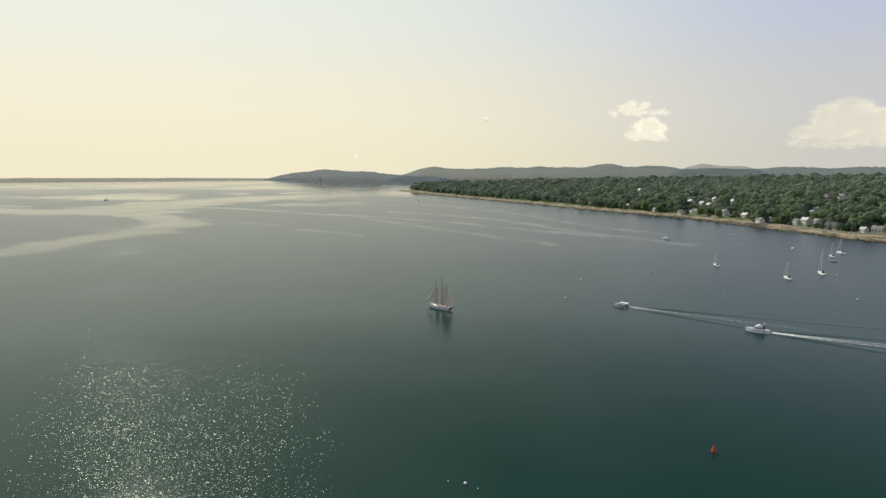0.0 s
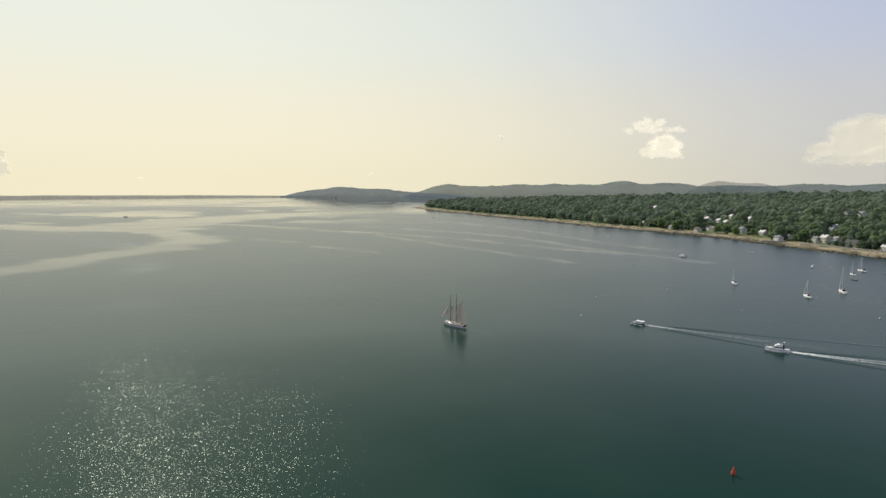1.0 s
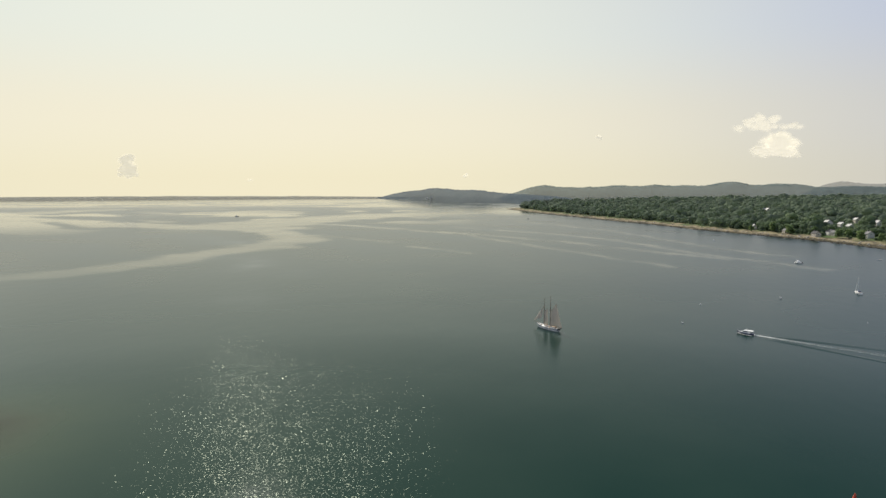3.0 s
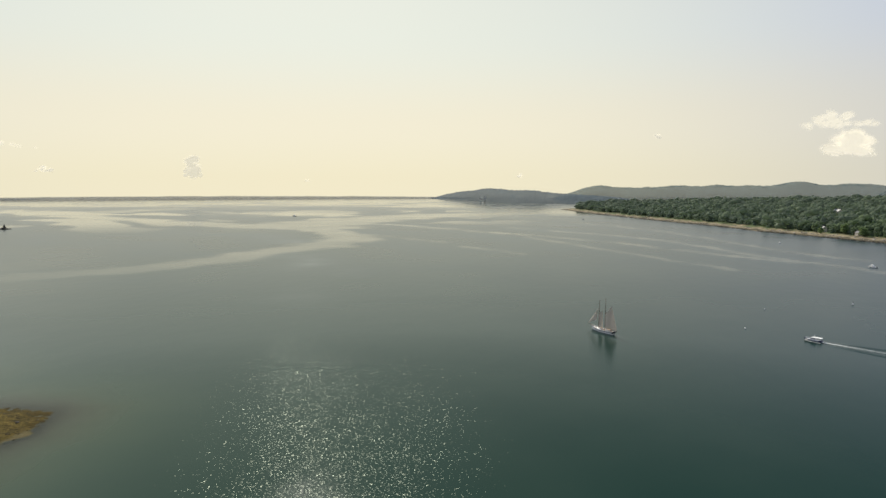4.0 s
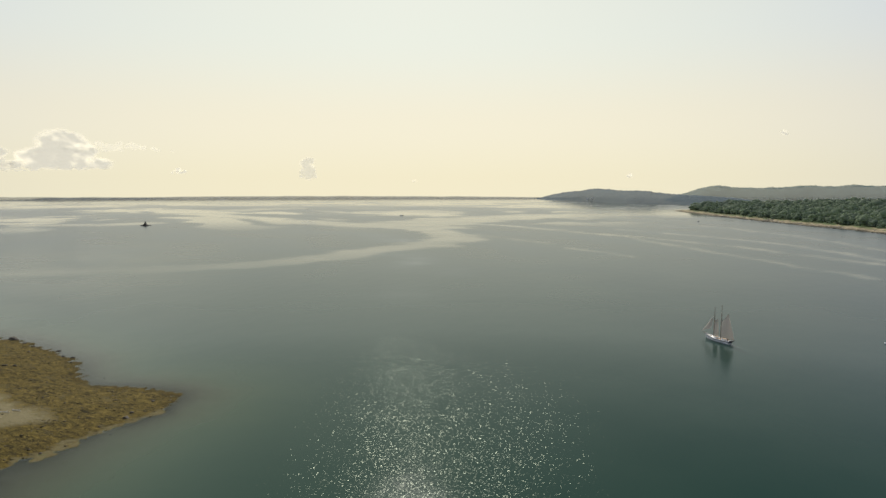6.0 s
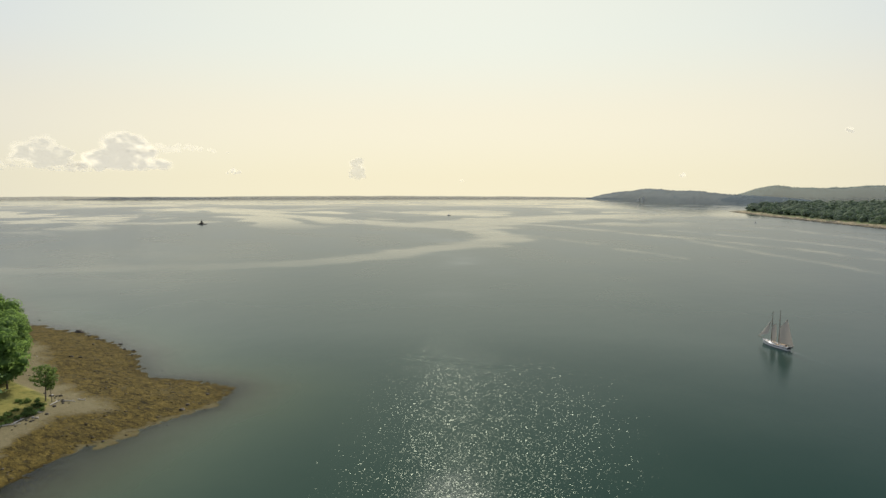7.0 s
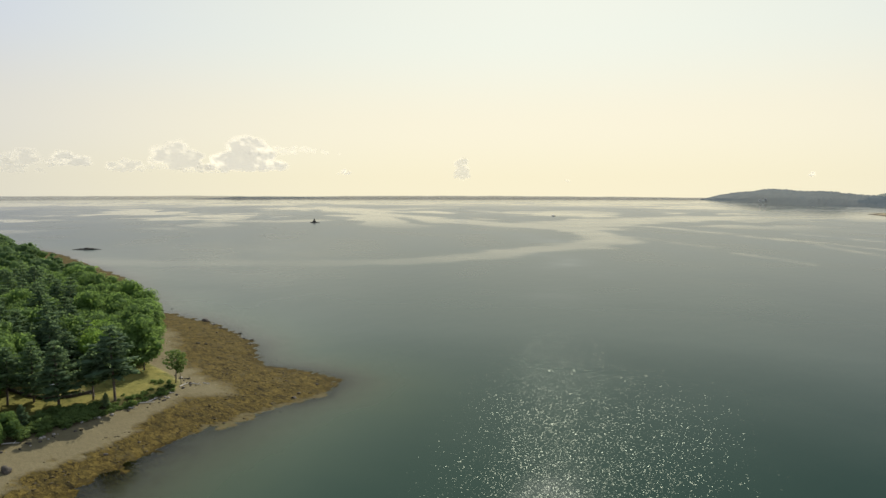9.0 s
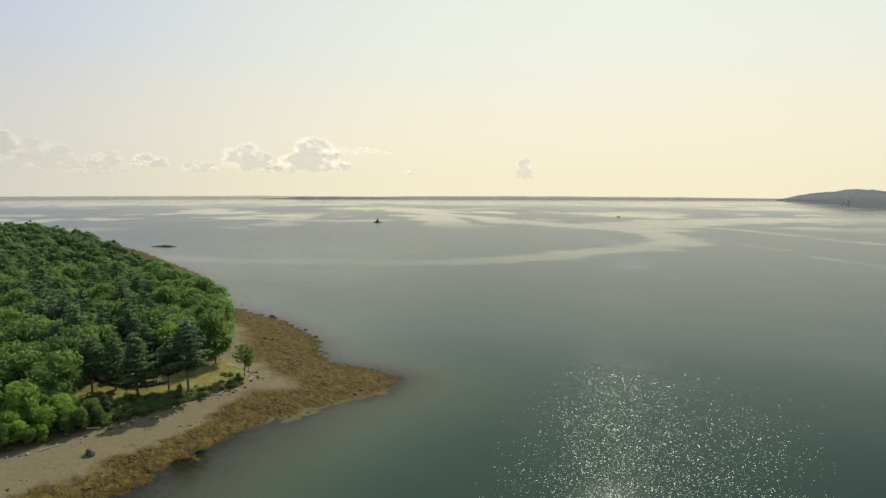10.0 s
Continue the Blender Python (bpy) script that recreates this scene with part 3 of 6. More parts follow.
def add_box(bm, x, y, z, sx, sy, sz, turn=0.0, bevel=0.0):
    """A block by its centre and full sizes."""
    m = Matrix.Translation((x, y, z)) @ Matrix.Rotation(radians(turn), 4, "Z") @ Matrix.Diagonal((sx, sy, sz, 1))
    made = bmesh.ops.create_cube(bm, size=1.0, matrix=m)["verts"]
    if bevel:
        edges = list({e for v in made for e in v.link_edges})
        bmesh.ops.bevel(bm, geom=edges, offset=bevel, segments=1, affect="EDGES")
    return bm


def add_rod(bm, a, b, r0, r1=None, sides=8):
    a, b = Vector(a), Vector(b)
    way = b - a
    m = Matrix.Translation((a + b) / 2) @ way.to_track_quat("Z", "Y").to_matrix().to_4x4()
    bmesh.ops.create_cone(bm, cap_ends=True, segments=sides, radius1=r0, radius2=r0 if r1 is None else r1, depth=way.length, matrix=m)
    return bm


def ball(level):
    bm = bmesh.new()
    bmesh.ops.create_icosphere(bm, subdivisions=level, radius=1.0)
    co = np.array([v.co[:] for v in bm.verts])
    fa = np.array([[v.index for v in f.verts] for f in bm.faces])
    bm.free()
    return co, fa


BALL1, BALL2, BALL3 = ball(1), ball(2), ball(3)


class Heap:
    """Triangles gathered into one mesh."""

    def __init__(self):
        self.co, self.fa, self.n = [], [], 0

    def add(self, co, fa):
        self.co.append(co)
        self.fa.append(fa + self.n)
        self.n += len(co)

    def arrays(self):
        return np.concatenate(self.co), np.concatenate(self.fa)

    def mesh(self, name, material, soft=False):
        me = bpy.data.meshes.new(name)
        co, fa = self.arrays()
        fill_mesh(me, co, fa)
        if soft:
            me.polygons.foreach_set("use_smooth", np.ones(len(me.polygons), bool))
        me.materials.append(material)
        return me


def lump(rng, shape, centre, radii, rough=0.22):
    co, fa = shape
    bend = 1 + rough * np.sin(co @ rng.uniform(-3, 3, 3) + rng.uniform(0, 6)) + rough * rng.uniform(-0.6, 0.6, len(co))
    return co * bend[:, None] * np.asarray(radii) + np.asarray(centre), fa


def leaves(rng, centres, normals, size, spread=0.45):
    """A small diamond of foliage at each centre, facing roughly along its normal."""
    n = len(centres)
    nn = normals + rng.normal(0, spread, (n, 3))
    nn /= np.linalg.norm(nn, axis=1)[:, None] + 1e-9
    u = np.cross(nn, rng.normal(0, 1, (n, 3)))
    u /= np.linalg.norm(u, axis=1)[:, None] + 1e-9
    w = np.cross(nn, u)
    s = (size * rng.uniform(0.55, 1.3, n))[:, None]
    co = np.stack([centres - u * s, centres - w * s * 0.6 + nn * s * 0.15, centres + u * s, centres + w * s * 0.6 + nn * s * 0.15], 1).reshape(-1, 3)
    b = np.arange(n)[:, None] * 4
    return co, np.concatenate([b + [0, 1, 2], b + [0, 2, 3]])


def shell(rng, n, centre, radii):
    d = rng.normal(0, 1, (n, 3))
    d /= np.linalg.norm(d, axis=1)[:, None]
    return np.asarray(centre) + d * np.asarray(radii) * rng.uniform(0.88, 1.12, (n, 1)), d


def broadleaf_crown(rng, height, radius, lobes, per_lobe, leaf, base=0.22, shape=BALL1, solid=True):
    """A rounded, uneven crown built of leafy clumps with gaps between."""
    h = Heap()
    span = height * (1 - base)
    for i in range(lobes):
        k = (i + 0.5) / lobes
        a = i * 2.4 + rng.uniform(-0.5, 0.5)
        zc = height * base + span * (0.15 + 0.72 * k)
        ring = radius * 0.68 * math.sqrt(max(0.05, 1 - ((k - 0.4) / 0.68) ** 2)) * rng.uniform(0.6, 1.12)
        r = radius * rng.uniform(0.36, 0.56)
        c = (ring * math.cos(a), ring * math.sin(a), zc)
        rad = (r, r, r * rng.uniform(0.62, 0.85))
        if solid:
            h.add(*lump(rng, shape, c, np.array(rad) * 0.74))
        p, d = shell(rng, per_lobe, c, rad)
        h.add(*leaves(rng, p, d, leaf))
    return h


def pine_crown(rng, height, radius, base, tiers, leaf):
    """Open flat plates of needles on whorls of limbs, as on white pine."""
    h = Heap()
    for i in range(tiers):
        k = i / (tiers - 1)
        z = height * (base + (0.99 - base) * k)
        reach = radius * (1.0 - 0.78 * k ** 1.5) * (0.72 + 0.28 * min(1, k * 5))
        arms = 4 if k < 0.85 else 3
        turn = rng.uniform(0, 6.28)
        for j in range(arms):
            a = turn + 6.28 * j / arms + rng.uniform(-0.35, 0.35)
            L = reach * rng.uniform(0.6, 1.15)
            for t, s in ((0.45, 0.42), (0.85, 0.34)):
                c = np.array([math.cos(a) * L * t, math.sin(a) * L * t, z + L * t * 0.14 + rng.uniform(-0.25, 0.25)])
                rad = np.array([L * s + 0.25, L * s + 0.25, 0.24 + 0.035 * L])
                h.add(*lump(rng, BALL1, c, rad * 0.66, 0.3))
                p, d = shell(rng, 12, c, rad)
                h.add(*leaves(rng, p, d * [0.4, 0.4, 1.0], leaf, 0.45))
    return h


def trunk_bmesh(rng, height, r, limbs=5, reach=2.5, start=0.3, lean=0.0):
    bm = bmesh.new()
    top = Vector((lean, lean * 0.4, height))
    add_rod(bm, (0, 0, -0.8), top * 0.5, r, r * 0.7, 7)
    add_rod(bm, top * 0.5, top, r * 0.7, r * 0.15, 6)
    for i in range(limbs):
        k = start + (0.92 - start) * i / max(1, limbs - 1)
        a = i * 2.4 + rng.uniform(0, 1)
        p = top * k
        add_rod(bm, p, p + Vector((math.cos(a) * reach, math.sin(a) * reach, reach * 0.5)) * (1.1 - 0.7 * k), r * 0.35, r * 0.08, 5)
    return bm


def tree(name, label, crown_me, bm, group="", crown_label=""):
    ob = thing(name, label, "tree", group)
    part("trunk", bm, BARK, ob)
    cr = new("crown", crown_me)
    cr.parent = ob
    return ob


rng = np.random.RandomState(3)
FOREST = "trees on the point"
broad_kinds, pine_kinds = [], []
for i in range(5):
    hgt, rad = 14.0 + i, 5.2 + 0.4 * (i % 3)
    me = broadleaf_crown(rng, hgt, rad, 24, 150, 0.38, 0.05).mesh("crown", BROADLEAF)
    broad_kinds.append(tree("broadleaf_tree", "tall leafy green hardwood with a rounded crown", me, trunk_bmesh(rng, hgt * 0.85, 0.28), FOREST))
lime_kinds = []
for i in range(2):
    me = broadleaf_crown(rng, 13.0 + i, 4.8 + 0.4 * i, 24, 150, 0.38, 0.05).mesh("crown", LIME_LEAF)
    lime_kinds.append(tree("maple_tree", "bright yellow-green maple catching the sun", me, trunk_bmesh(rng, 11.5, 0.26), FOREST))
for i in range(4):
    hgt = 15.0 + 1.3 * i
    me = pine_crown(rng, hgt, 4.6 + 0.3 * i, 0.17 + 0.17 * (i % 2), 12, 0.36).mesh("crown", NEEDLES)
    pine_kinds.append(tree("pine_tree", "dark green white pine with flat layered branches", me, trunk_bmesh(rng, hgt * 0.97, 0.27, 9, 2.6, 0.25), FOREST))


def ground_at(x, y):
    return float(point_height(np.array([x]), np.array([y]), False)[0][0])


def stand(kind, x, y, scale, spread=1.0, used=set()):
    """Put a tree of that kind at its place: the first one is the original, the others are copies."""
    turn = random.uniform(0, 360)
    m = pose(x, y, ground_at(x, y) - 0.1, random.uniform(-2, 2), random.uniform(-2, 2), turn)
    if kind.name not in used:
        used.add(kind.name)
        kind.matrix_basis = m @ Matrix.Diagonal((scale * spread, scale * spread, scale * random.uniform(0.92, 1.1), 1))
        return kind
    ob = copy_thing(kind, m)
    ob.scale = (scale * spread, scale * spread, scale * random.uniform(0.9, 1.12))
    return ob


placed = []


def plant(kinds, x, y, scale, gap, spread=1.0):
    if any((x - a) ** 2 + (y - b) ** 2 < (0.5 * (gap + c)) ** 2 for a, b, c in placed):
        return False
    placed.append((x, y, gap))
    stand(random.choice(kinds), x, y, scale, spread)
    return True


random.seed(11)
# pines along the edge of the lawn
for x, y, s in [(-171.2, 71.2, 1.2), (-176.0, 67.6, 0.9), (-177.2, 59.6, 1.18), (-184.4, 56.2, 1.12), (-186.5, 50.8, 1.12), (-192.0, 48.5, 1.1), (-198, 46, 1.1),
                (-203, 52, 1.08), (-207, 60, 1.15), (-199, 70, 1.05)]:
    plant(pine_kinds, x, y, s * 0.9, 3.0, 1.3 if y > 58 else 1.05)
for x, y, s in [(-168.2, 48.5, 0.4), (-168.5, 67.5, 0.3)]:
    plant(pine_kinds, x, y, s, 2.0)
# bright maples at the lawn and in the thicket above the beach
for x, y, s in [(-198.5, 77.0, 1.12), (-212, 84, 1.1), (-170.5, 41.5, 0.5), (-174.5, 35.5, 0.72), (-168.5, 22, 0.6), (-163.0, 24, 0.34), (-162.2, 33.2, 0.3), (-165, 39.5, 0.4), (-169, 39, 0.62), (-172, 31, 0.8), (-165.4, 34.5, 0.5), (-167, 27, 0.6), (-163.4, 29, 0.42)]:
    plant(lime_kinds, x, y, s, 2.6)
# hardwoods at the rim of the woods and by the beach
for x, y, s in [(-201, 86.5, 0.86), (-208, 92, 0.92), (-215, 97, 0.95), (-195, 84, 0.74), (-222, 104, 1.0), (-229, 108, 0.98),
                (-238, 112, 1.0), (-172, 31, 0.8), (-177, 37, 0.85), (-174, 24, 0.78), (-181, 29, 0.95), (-169, 39, 0.62), (-165.4, 34.5, 0.52),
                (-165.2, 42, 0.42), (-167, 27, 0.6), (-187, 38, 0.9), (-166, 21, 0.4), (-163.4, 29, 0.45), (-171, 17, 0.7)]:
    plant(broad_kinds, x, y, s, 3.0)


# low growth in front of the hardwoods, down to the edge of the sand
for x, y, s in [(-163.6, 45.6, 0.3), (-162.6, 38.4, 0.28), (-161.6, 34.2, 0.3), (-161.8, 25.6, 0.32), (-162.8, 41.6, 0.34), (-161.2, 30.8, 0.26), (-166.5, 45.2, 0.4), (-162.4, 21.5, 0.34)]:
    plant(broad_kinds, x, y, s, 0.8)


def on_lawn(x, y):
    if ((x + 190) / 9) ** 2 + ((y - 77) / 9) ** 2 < 1:
        return True
    if ((x + 178) / 10.5) ** 2 + ((y - 89) / 8) ** 2 < 1:
        return True
    return ((x + 188) / 14) ** 2 + ((y - 62) / 10) ** 2 < 1 or (x > -186 and 42 < y < 84)


for i in range(26):
    q = i / 25
    plant(broad_kinds, -216 - 112 * q + random.uniform(-2, 2), 102 + 23 * q + random.uniform(-2.5, 1.5), random.uniform(0.9, 1.15), 4.0)

tries = 0
while len(placed) < 305 and tries < 12000:
    tries += 1
    az, r = random.uniform(-84, -64.6), 175 + 190 * random.random() ** 0.8
    x, y = r * math.sin(radians(az)), r * math.cos(radians(az))
    db = float(inside_by(BANK, np.array([x]), np.array([y]))[0])
    if db < 2.5 or on_lawn(x, y):
        continue
    rim = db < 24 and y > 80
    if rim or random.random() < 0.38 + 0.3 * (r > 290) or y < 45:
        plant(broad_kinds, x, y, random.uniform(0.88, 1.12), 6.0)
    else:
        plant(pine_kinds, x, y, random.uniform(0.95, 1.22), 5.6)

# a slender pair of birches alone at the tip of the grass
me = broadleaf_crown(rng, 9.8, 2.1, 11, 60, 0.30, 0.28, solid=False).mesh("crown", BUSH)
lone = tree("birch_tree", "small slender birch alone on the grassy tip", me, trunk_bmesh(rng, 8.2, 0.13, 6, 1.2, 0.3, 0.3))
lone.matrix_basis = pose(-174.8, 90.2, ground_at(-174.8, 90.2), 0, 0, 30) @ Matrix.Diagonal((1.5, 1.5, 1.1, 1))
me = broadleaf_crown(rng, 8.4, 1.6, 8, 50, 0.28, 0.34, solid=False).mesh("crown", BUSH)
lone = tree("birch_tree", "thin young birch leaning beside a taller one", me, trunk_bmesh(rng, 6.8, 0.10, 5, 1.0, 0.3, 0.5))
lone.matrix_basis = pose(-174.0, 91.5, ground_at(-174.0, 91.5), 0, 0, 200)

# beach-edge bushes
me = broadleaf_crown(rng, 1.9, 1.5, 7, 45, 0.26, 0.0).mesh("bush", BUSH)
bush = tagged(new("bush", me), "low dark green bush growing along the top of the bank", "bush", "bushes on the bank")
bushes = [(-166.5, 73.5), (-167.8, 77), (-168.6, 80.5), (-169.3, 83.5), (-171.5, 87.5), (-168, 69.5), (-165.8, 66), (-165, 61), (-164.6, 57.5),
          (-163.8, 52), (-163, 47), (-166.6, 57), (-168, 64.5), (-169.8, 75), (-176.5, 86.5), (-169.5, 60), (-167, 51), (-170, 53), (-161.5, 38), (-160.8, 33), (-161, 27), (-172.5, 57), (-171, 48)]
bushes += [(-164.2 - 0.022 * (b - 60) ** 2 * 0.1 - 0.10 * (b - 48), b) for b in range(48, 88, 2)]
bushes += [(a + random.uniform(-2.2, 1.0), b + random.uniform(-2, 2)) for a, b in bushes] + [(a - 2.5 + random.uniform(-2, 1), b + random.uniform(-2, 2)) for a, b in bushes]
for i, (x, y) in enumerate(bushes):
    s = random.uniform(0.5, 1.05) if 46 < y < 68 else random.uniform(0.28, 0.62)
    m = pose(x, y, ground_at(x, y) - 0.2, 0, 0, random.uniform(0, 360))
    if i == 0:
        bush.matrix_basis = m
    else:
        copy_thing(bush, m).scale = (s * random.uniform(1.1, 1.8), s * 1.2, s)


# ---- woods that nobody could count ----
def crown_template(seed, lobes, shape, n_leaf, leaf, cone=False):
    """A crown one unit broad and high, of uneven clumps with leaf sprays between."""
    r = np.random.RandomState(seed)
    h = Heap()
    fine = (5.0 / lobes) ** 0.33
    for i in range(lobes):
        k = (i + 0.5) / lobes
        a = i * 2.4
        if cone:
            c, rad = (0.12 * math.cos(a), 0.12 * math.sin(a), 0.18 + 0.74 * k), np.array([0.36, 0.36, 0.2 * fine]) * (1.12 - 0.9 * k)
        else:
            ring = (0.24 + 0.12 * (1 - fine)) * math.sqrt(max(0, 1 - (1.25 * k - 0.35) ** 2)) * r.uniform(0.75, 1.2)
            c, rad = (ring * math.cos(a), ring * math.sin(a), 0.28 + 0.56 * k + r.uniform(-0.05, 0.05)), np.array([0.27, 0.27, 0.2]) * fine * r.uniform(0.65, 1.2)
        if lobes == 1:
            c, rad = (0, 0, 0.55), (0.4, 0.4, 0.45)
        h.add(*lump(r, shape, c, rad, 0.25))
        if n_leaf:
            p, d = shell(r, n_leaf, c, np.asarray(rad) * 1.05)
            h.add(*leaves(r, p, d, leaf))
    return h.arrays()


POINT_KINDS = [crown_template(s, 16, BALL1, 16, 0.04) for s in (11, 12, 13)] + [crown_template(14, 8, BALL1, 12, 0.045, True)]
NEAR_KINDS = [crown_template(s, 15, BALL1, 10, 0.032) for s in (1, 2, 3)] + [crown_template(4, 9, BALL1, 8, 0.03, True)]
MID_KINDS = [crown_template(s, 5, BALL1, 2, 0.06) for s in (5, 6, 7)] + [crown_template(8, 4, BALL1, 3, 0.05, True)]


def woods(name, label, x, y, z, height, width, kinds, seed, material=None):
    r = np.random.RandomState(seed)
    h, tones = Heap(), []
    which = r.choice(len(kinds), len(x), p=[0.27, 0.25, 0.20, 0.28])
    for k, (co, fa) in enumerate(kinds):
        sel = np.nonzero(which == k)[0]
        if not len(sel):
            continue
        a = r.uniform(0, 6.28, len(sel))
        tones.append(np.repeat(np.clip(r.normal(0.15 if k == 3 else 0.55, 0.28, len(sel)), 0, 1), len(co)))
        slim = 0.75 if k == 3 else 1.0
        C, S = np.cos(a) * width[sel] * slim, np.sin(a) * width[sel] * slim
        px = co[None, :, 0] * C[:, None] - co[None, :, 1] * S[:, None] + x[sel, None]
        py = co[None, :, 0] * S[:, None] + co[None, :, 1] * C[:, None] + y[sel, None]
        pz = co[None, :, 2] * (height[sel] * (1.3 if k == 3 else 1.18))[:, None] + z[sel, None] - 0.22 * height[sel, None]
        h.add(np.stack([px, py, pz], -1).reshape(-1, 3), (fa[None] + (np.arange(len(sel)) * len(co))[:, None, None]).reshape(-1, 3))
    me = h.mesh(name, material or WOODS_HAZED, True)
    tone = np.concatenate(tones)
    me.attributes.new("tone", "FLOAT", "POINT").data.foreach_set("value", tone.astype(np.float32))
    ob = new(name, me)
    return tagged(ob, label, "woods", kind="stuff")


def scatter(rs, az0, az1, r0, r1, n):
    a = np.radians(rs.uniform(az0, az1, n))
    r = np.sqrt(rs.uniform(r0 * r0, r1 * r1, n))
    return r * np.sin(a), r * np.cos(a)


def thin_out(x, y, gap):
    """Keep points at least about a gap apart, by jittered cells."""
    cell = {}
    for i, (u, v) in enumerate(zip(np.floor(x / gap).astype(int), np.floor(y / gap).astype(int))):
        cell.setdefault((u, v), i)
    return np.array(sorted(cell.values()))


rs = np.random.RandomState(19)
x, y = scatter(rs, -88, -60, 352, 900, 9000)
k = thin_out(x, y, 12.5)
x, y = x[k], y[k]
z, dw, db = point_height(x, y, False)
k = db > 1.5
x, y, z = x[k], y[k], z[k]
woods("woods", "dense green hardwoods and pines covering the point", x, y, z + 1.5, rs.uniform(11, 20, len(x)), np.clip(rs.lognormal(3.05, 0.25, len(x)), 12, 32), POINT_KINDS, 20, POINT_WOODS)

# ---- the town shore: woods and houses ----
HOUSES = [
    # x, y, breadth, depth, wall height, turn, roof, wall
    (352, 683, 8, 6.5, 4.2, 98, "grey", "white"), (379, 642, 9, 7, 5.6, 96, "pale", "cream"), (385, 633, 7, 7, 4.8, 92, "grey", "white"),
    (374, 650, 6, 6, 4.2, 100, "grey", "white"), (384, 606, 11, 8, 3.4, 112, "dark", "cream"), (401, 561, 15, 7, 3.4, 118, "grey", "white"),
    (391, 570, 6, 5, 3.2, 96, "pale", "white"), (448, 740, 8, 7, 5.6, 90, "pale", "white"), (589, 913, 11, 8, 6.2, 92, "grey", "white"),
    (583, 937, 9, 8, 5.6, 12, "grey", "cream"), (364, 741, 9, 7, 3.6, 100, "pale", "cream"), (424, 906, 11, 8, 5.6, 96, "pale", "white"),
    (279, 932, 8, 6, 4.8, 94, "pale", "cream"), (316, 818, 9, 7, 4.0, 102, "dark", "cream"), (375, 934, 12, 9, 5.8, 88, "pale", "white"),
    (384, 914, 9, 7, 5.2, 95, "pale", "white"), (337, 813, 12, 7, 3.8, 108, "grey", "cream"), (356, 777, 6, 8, 5.2, 100, "grey", "white"),
    (415, 1313, 20, 10, 6.0, 100, "pale", "cream"), (335, 826, 8, 7, 4.4, 95, "dark", "white"), (383, 887, 8, 7, 4.6, 97, "pale", "white"),
    (427, 970, 9, 7, 5.6, 90, "pale", "cream"), (367, 691, 6, 5, 3.2, 98, "grey", "white"), (374, 684, 5, 5, 3.0, 95, "grey", "white"),
    (432, 720, 7, 6, 4.6, 94, "grey", "white"), (299, 868, 7, 6, 3.6, 100, "grey", "cream"),
]
PAINT = {
    "grey": worn("grey_shingle", (0.13, 0.13, 0.13), (0.25, 0.245, 0.24), 0.5, 0.9), "dark": worn("dark_shingle", (0.05, 0.05, 0.052), (0.10, 0.10, 0.10), 0.5, 0.9),
    "pale": worn("pale_metal_roof", (0.34, 0.34, 0.33), (0.46, 0.46, 0.45), 0.4, 0.6), "white": worn("white_clapboard", (0.52, 0.51, 0.48), (0.66, 0.65, 0.62), 0.4, 0.7),
    "cream": worn("weathered_clapboard", (0.42, 0.38, 0.31), (0.55, 0.51, 0.43), 0.4, 0.8),
}


def town_ground(x, y):
    return float(town_height(np.array([x]), np.array([y]))[0][0])


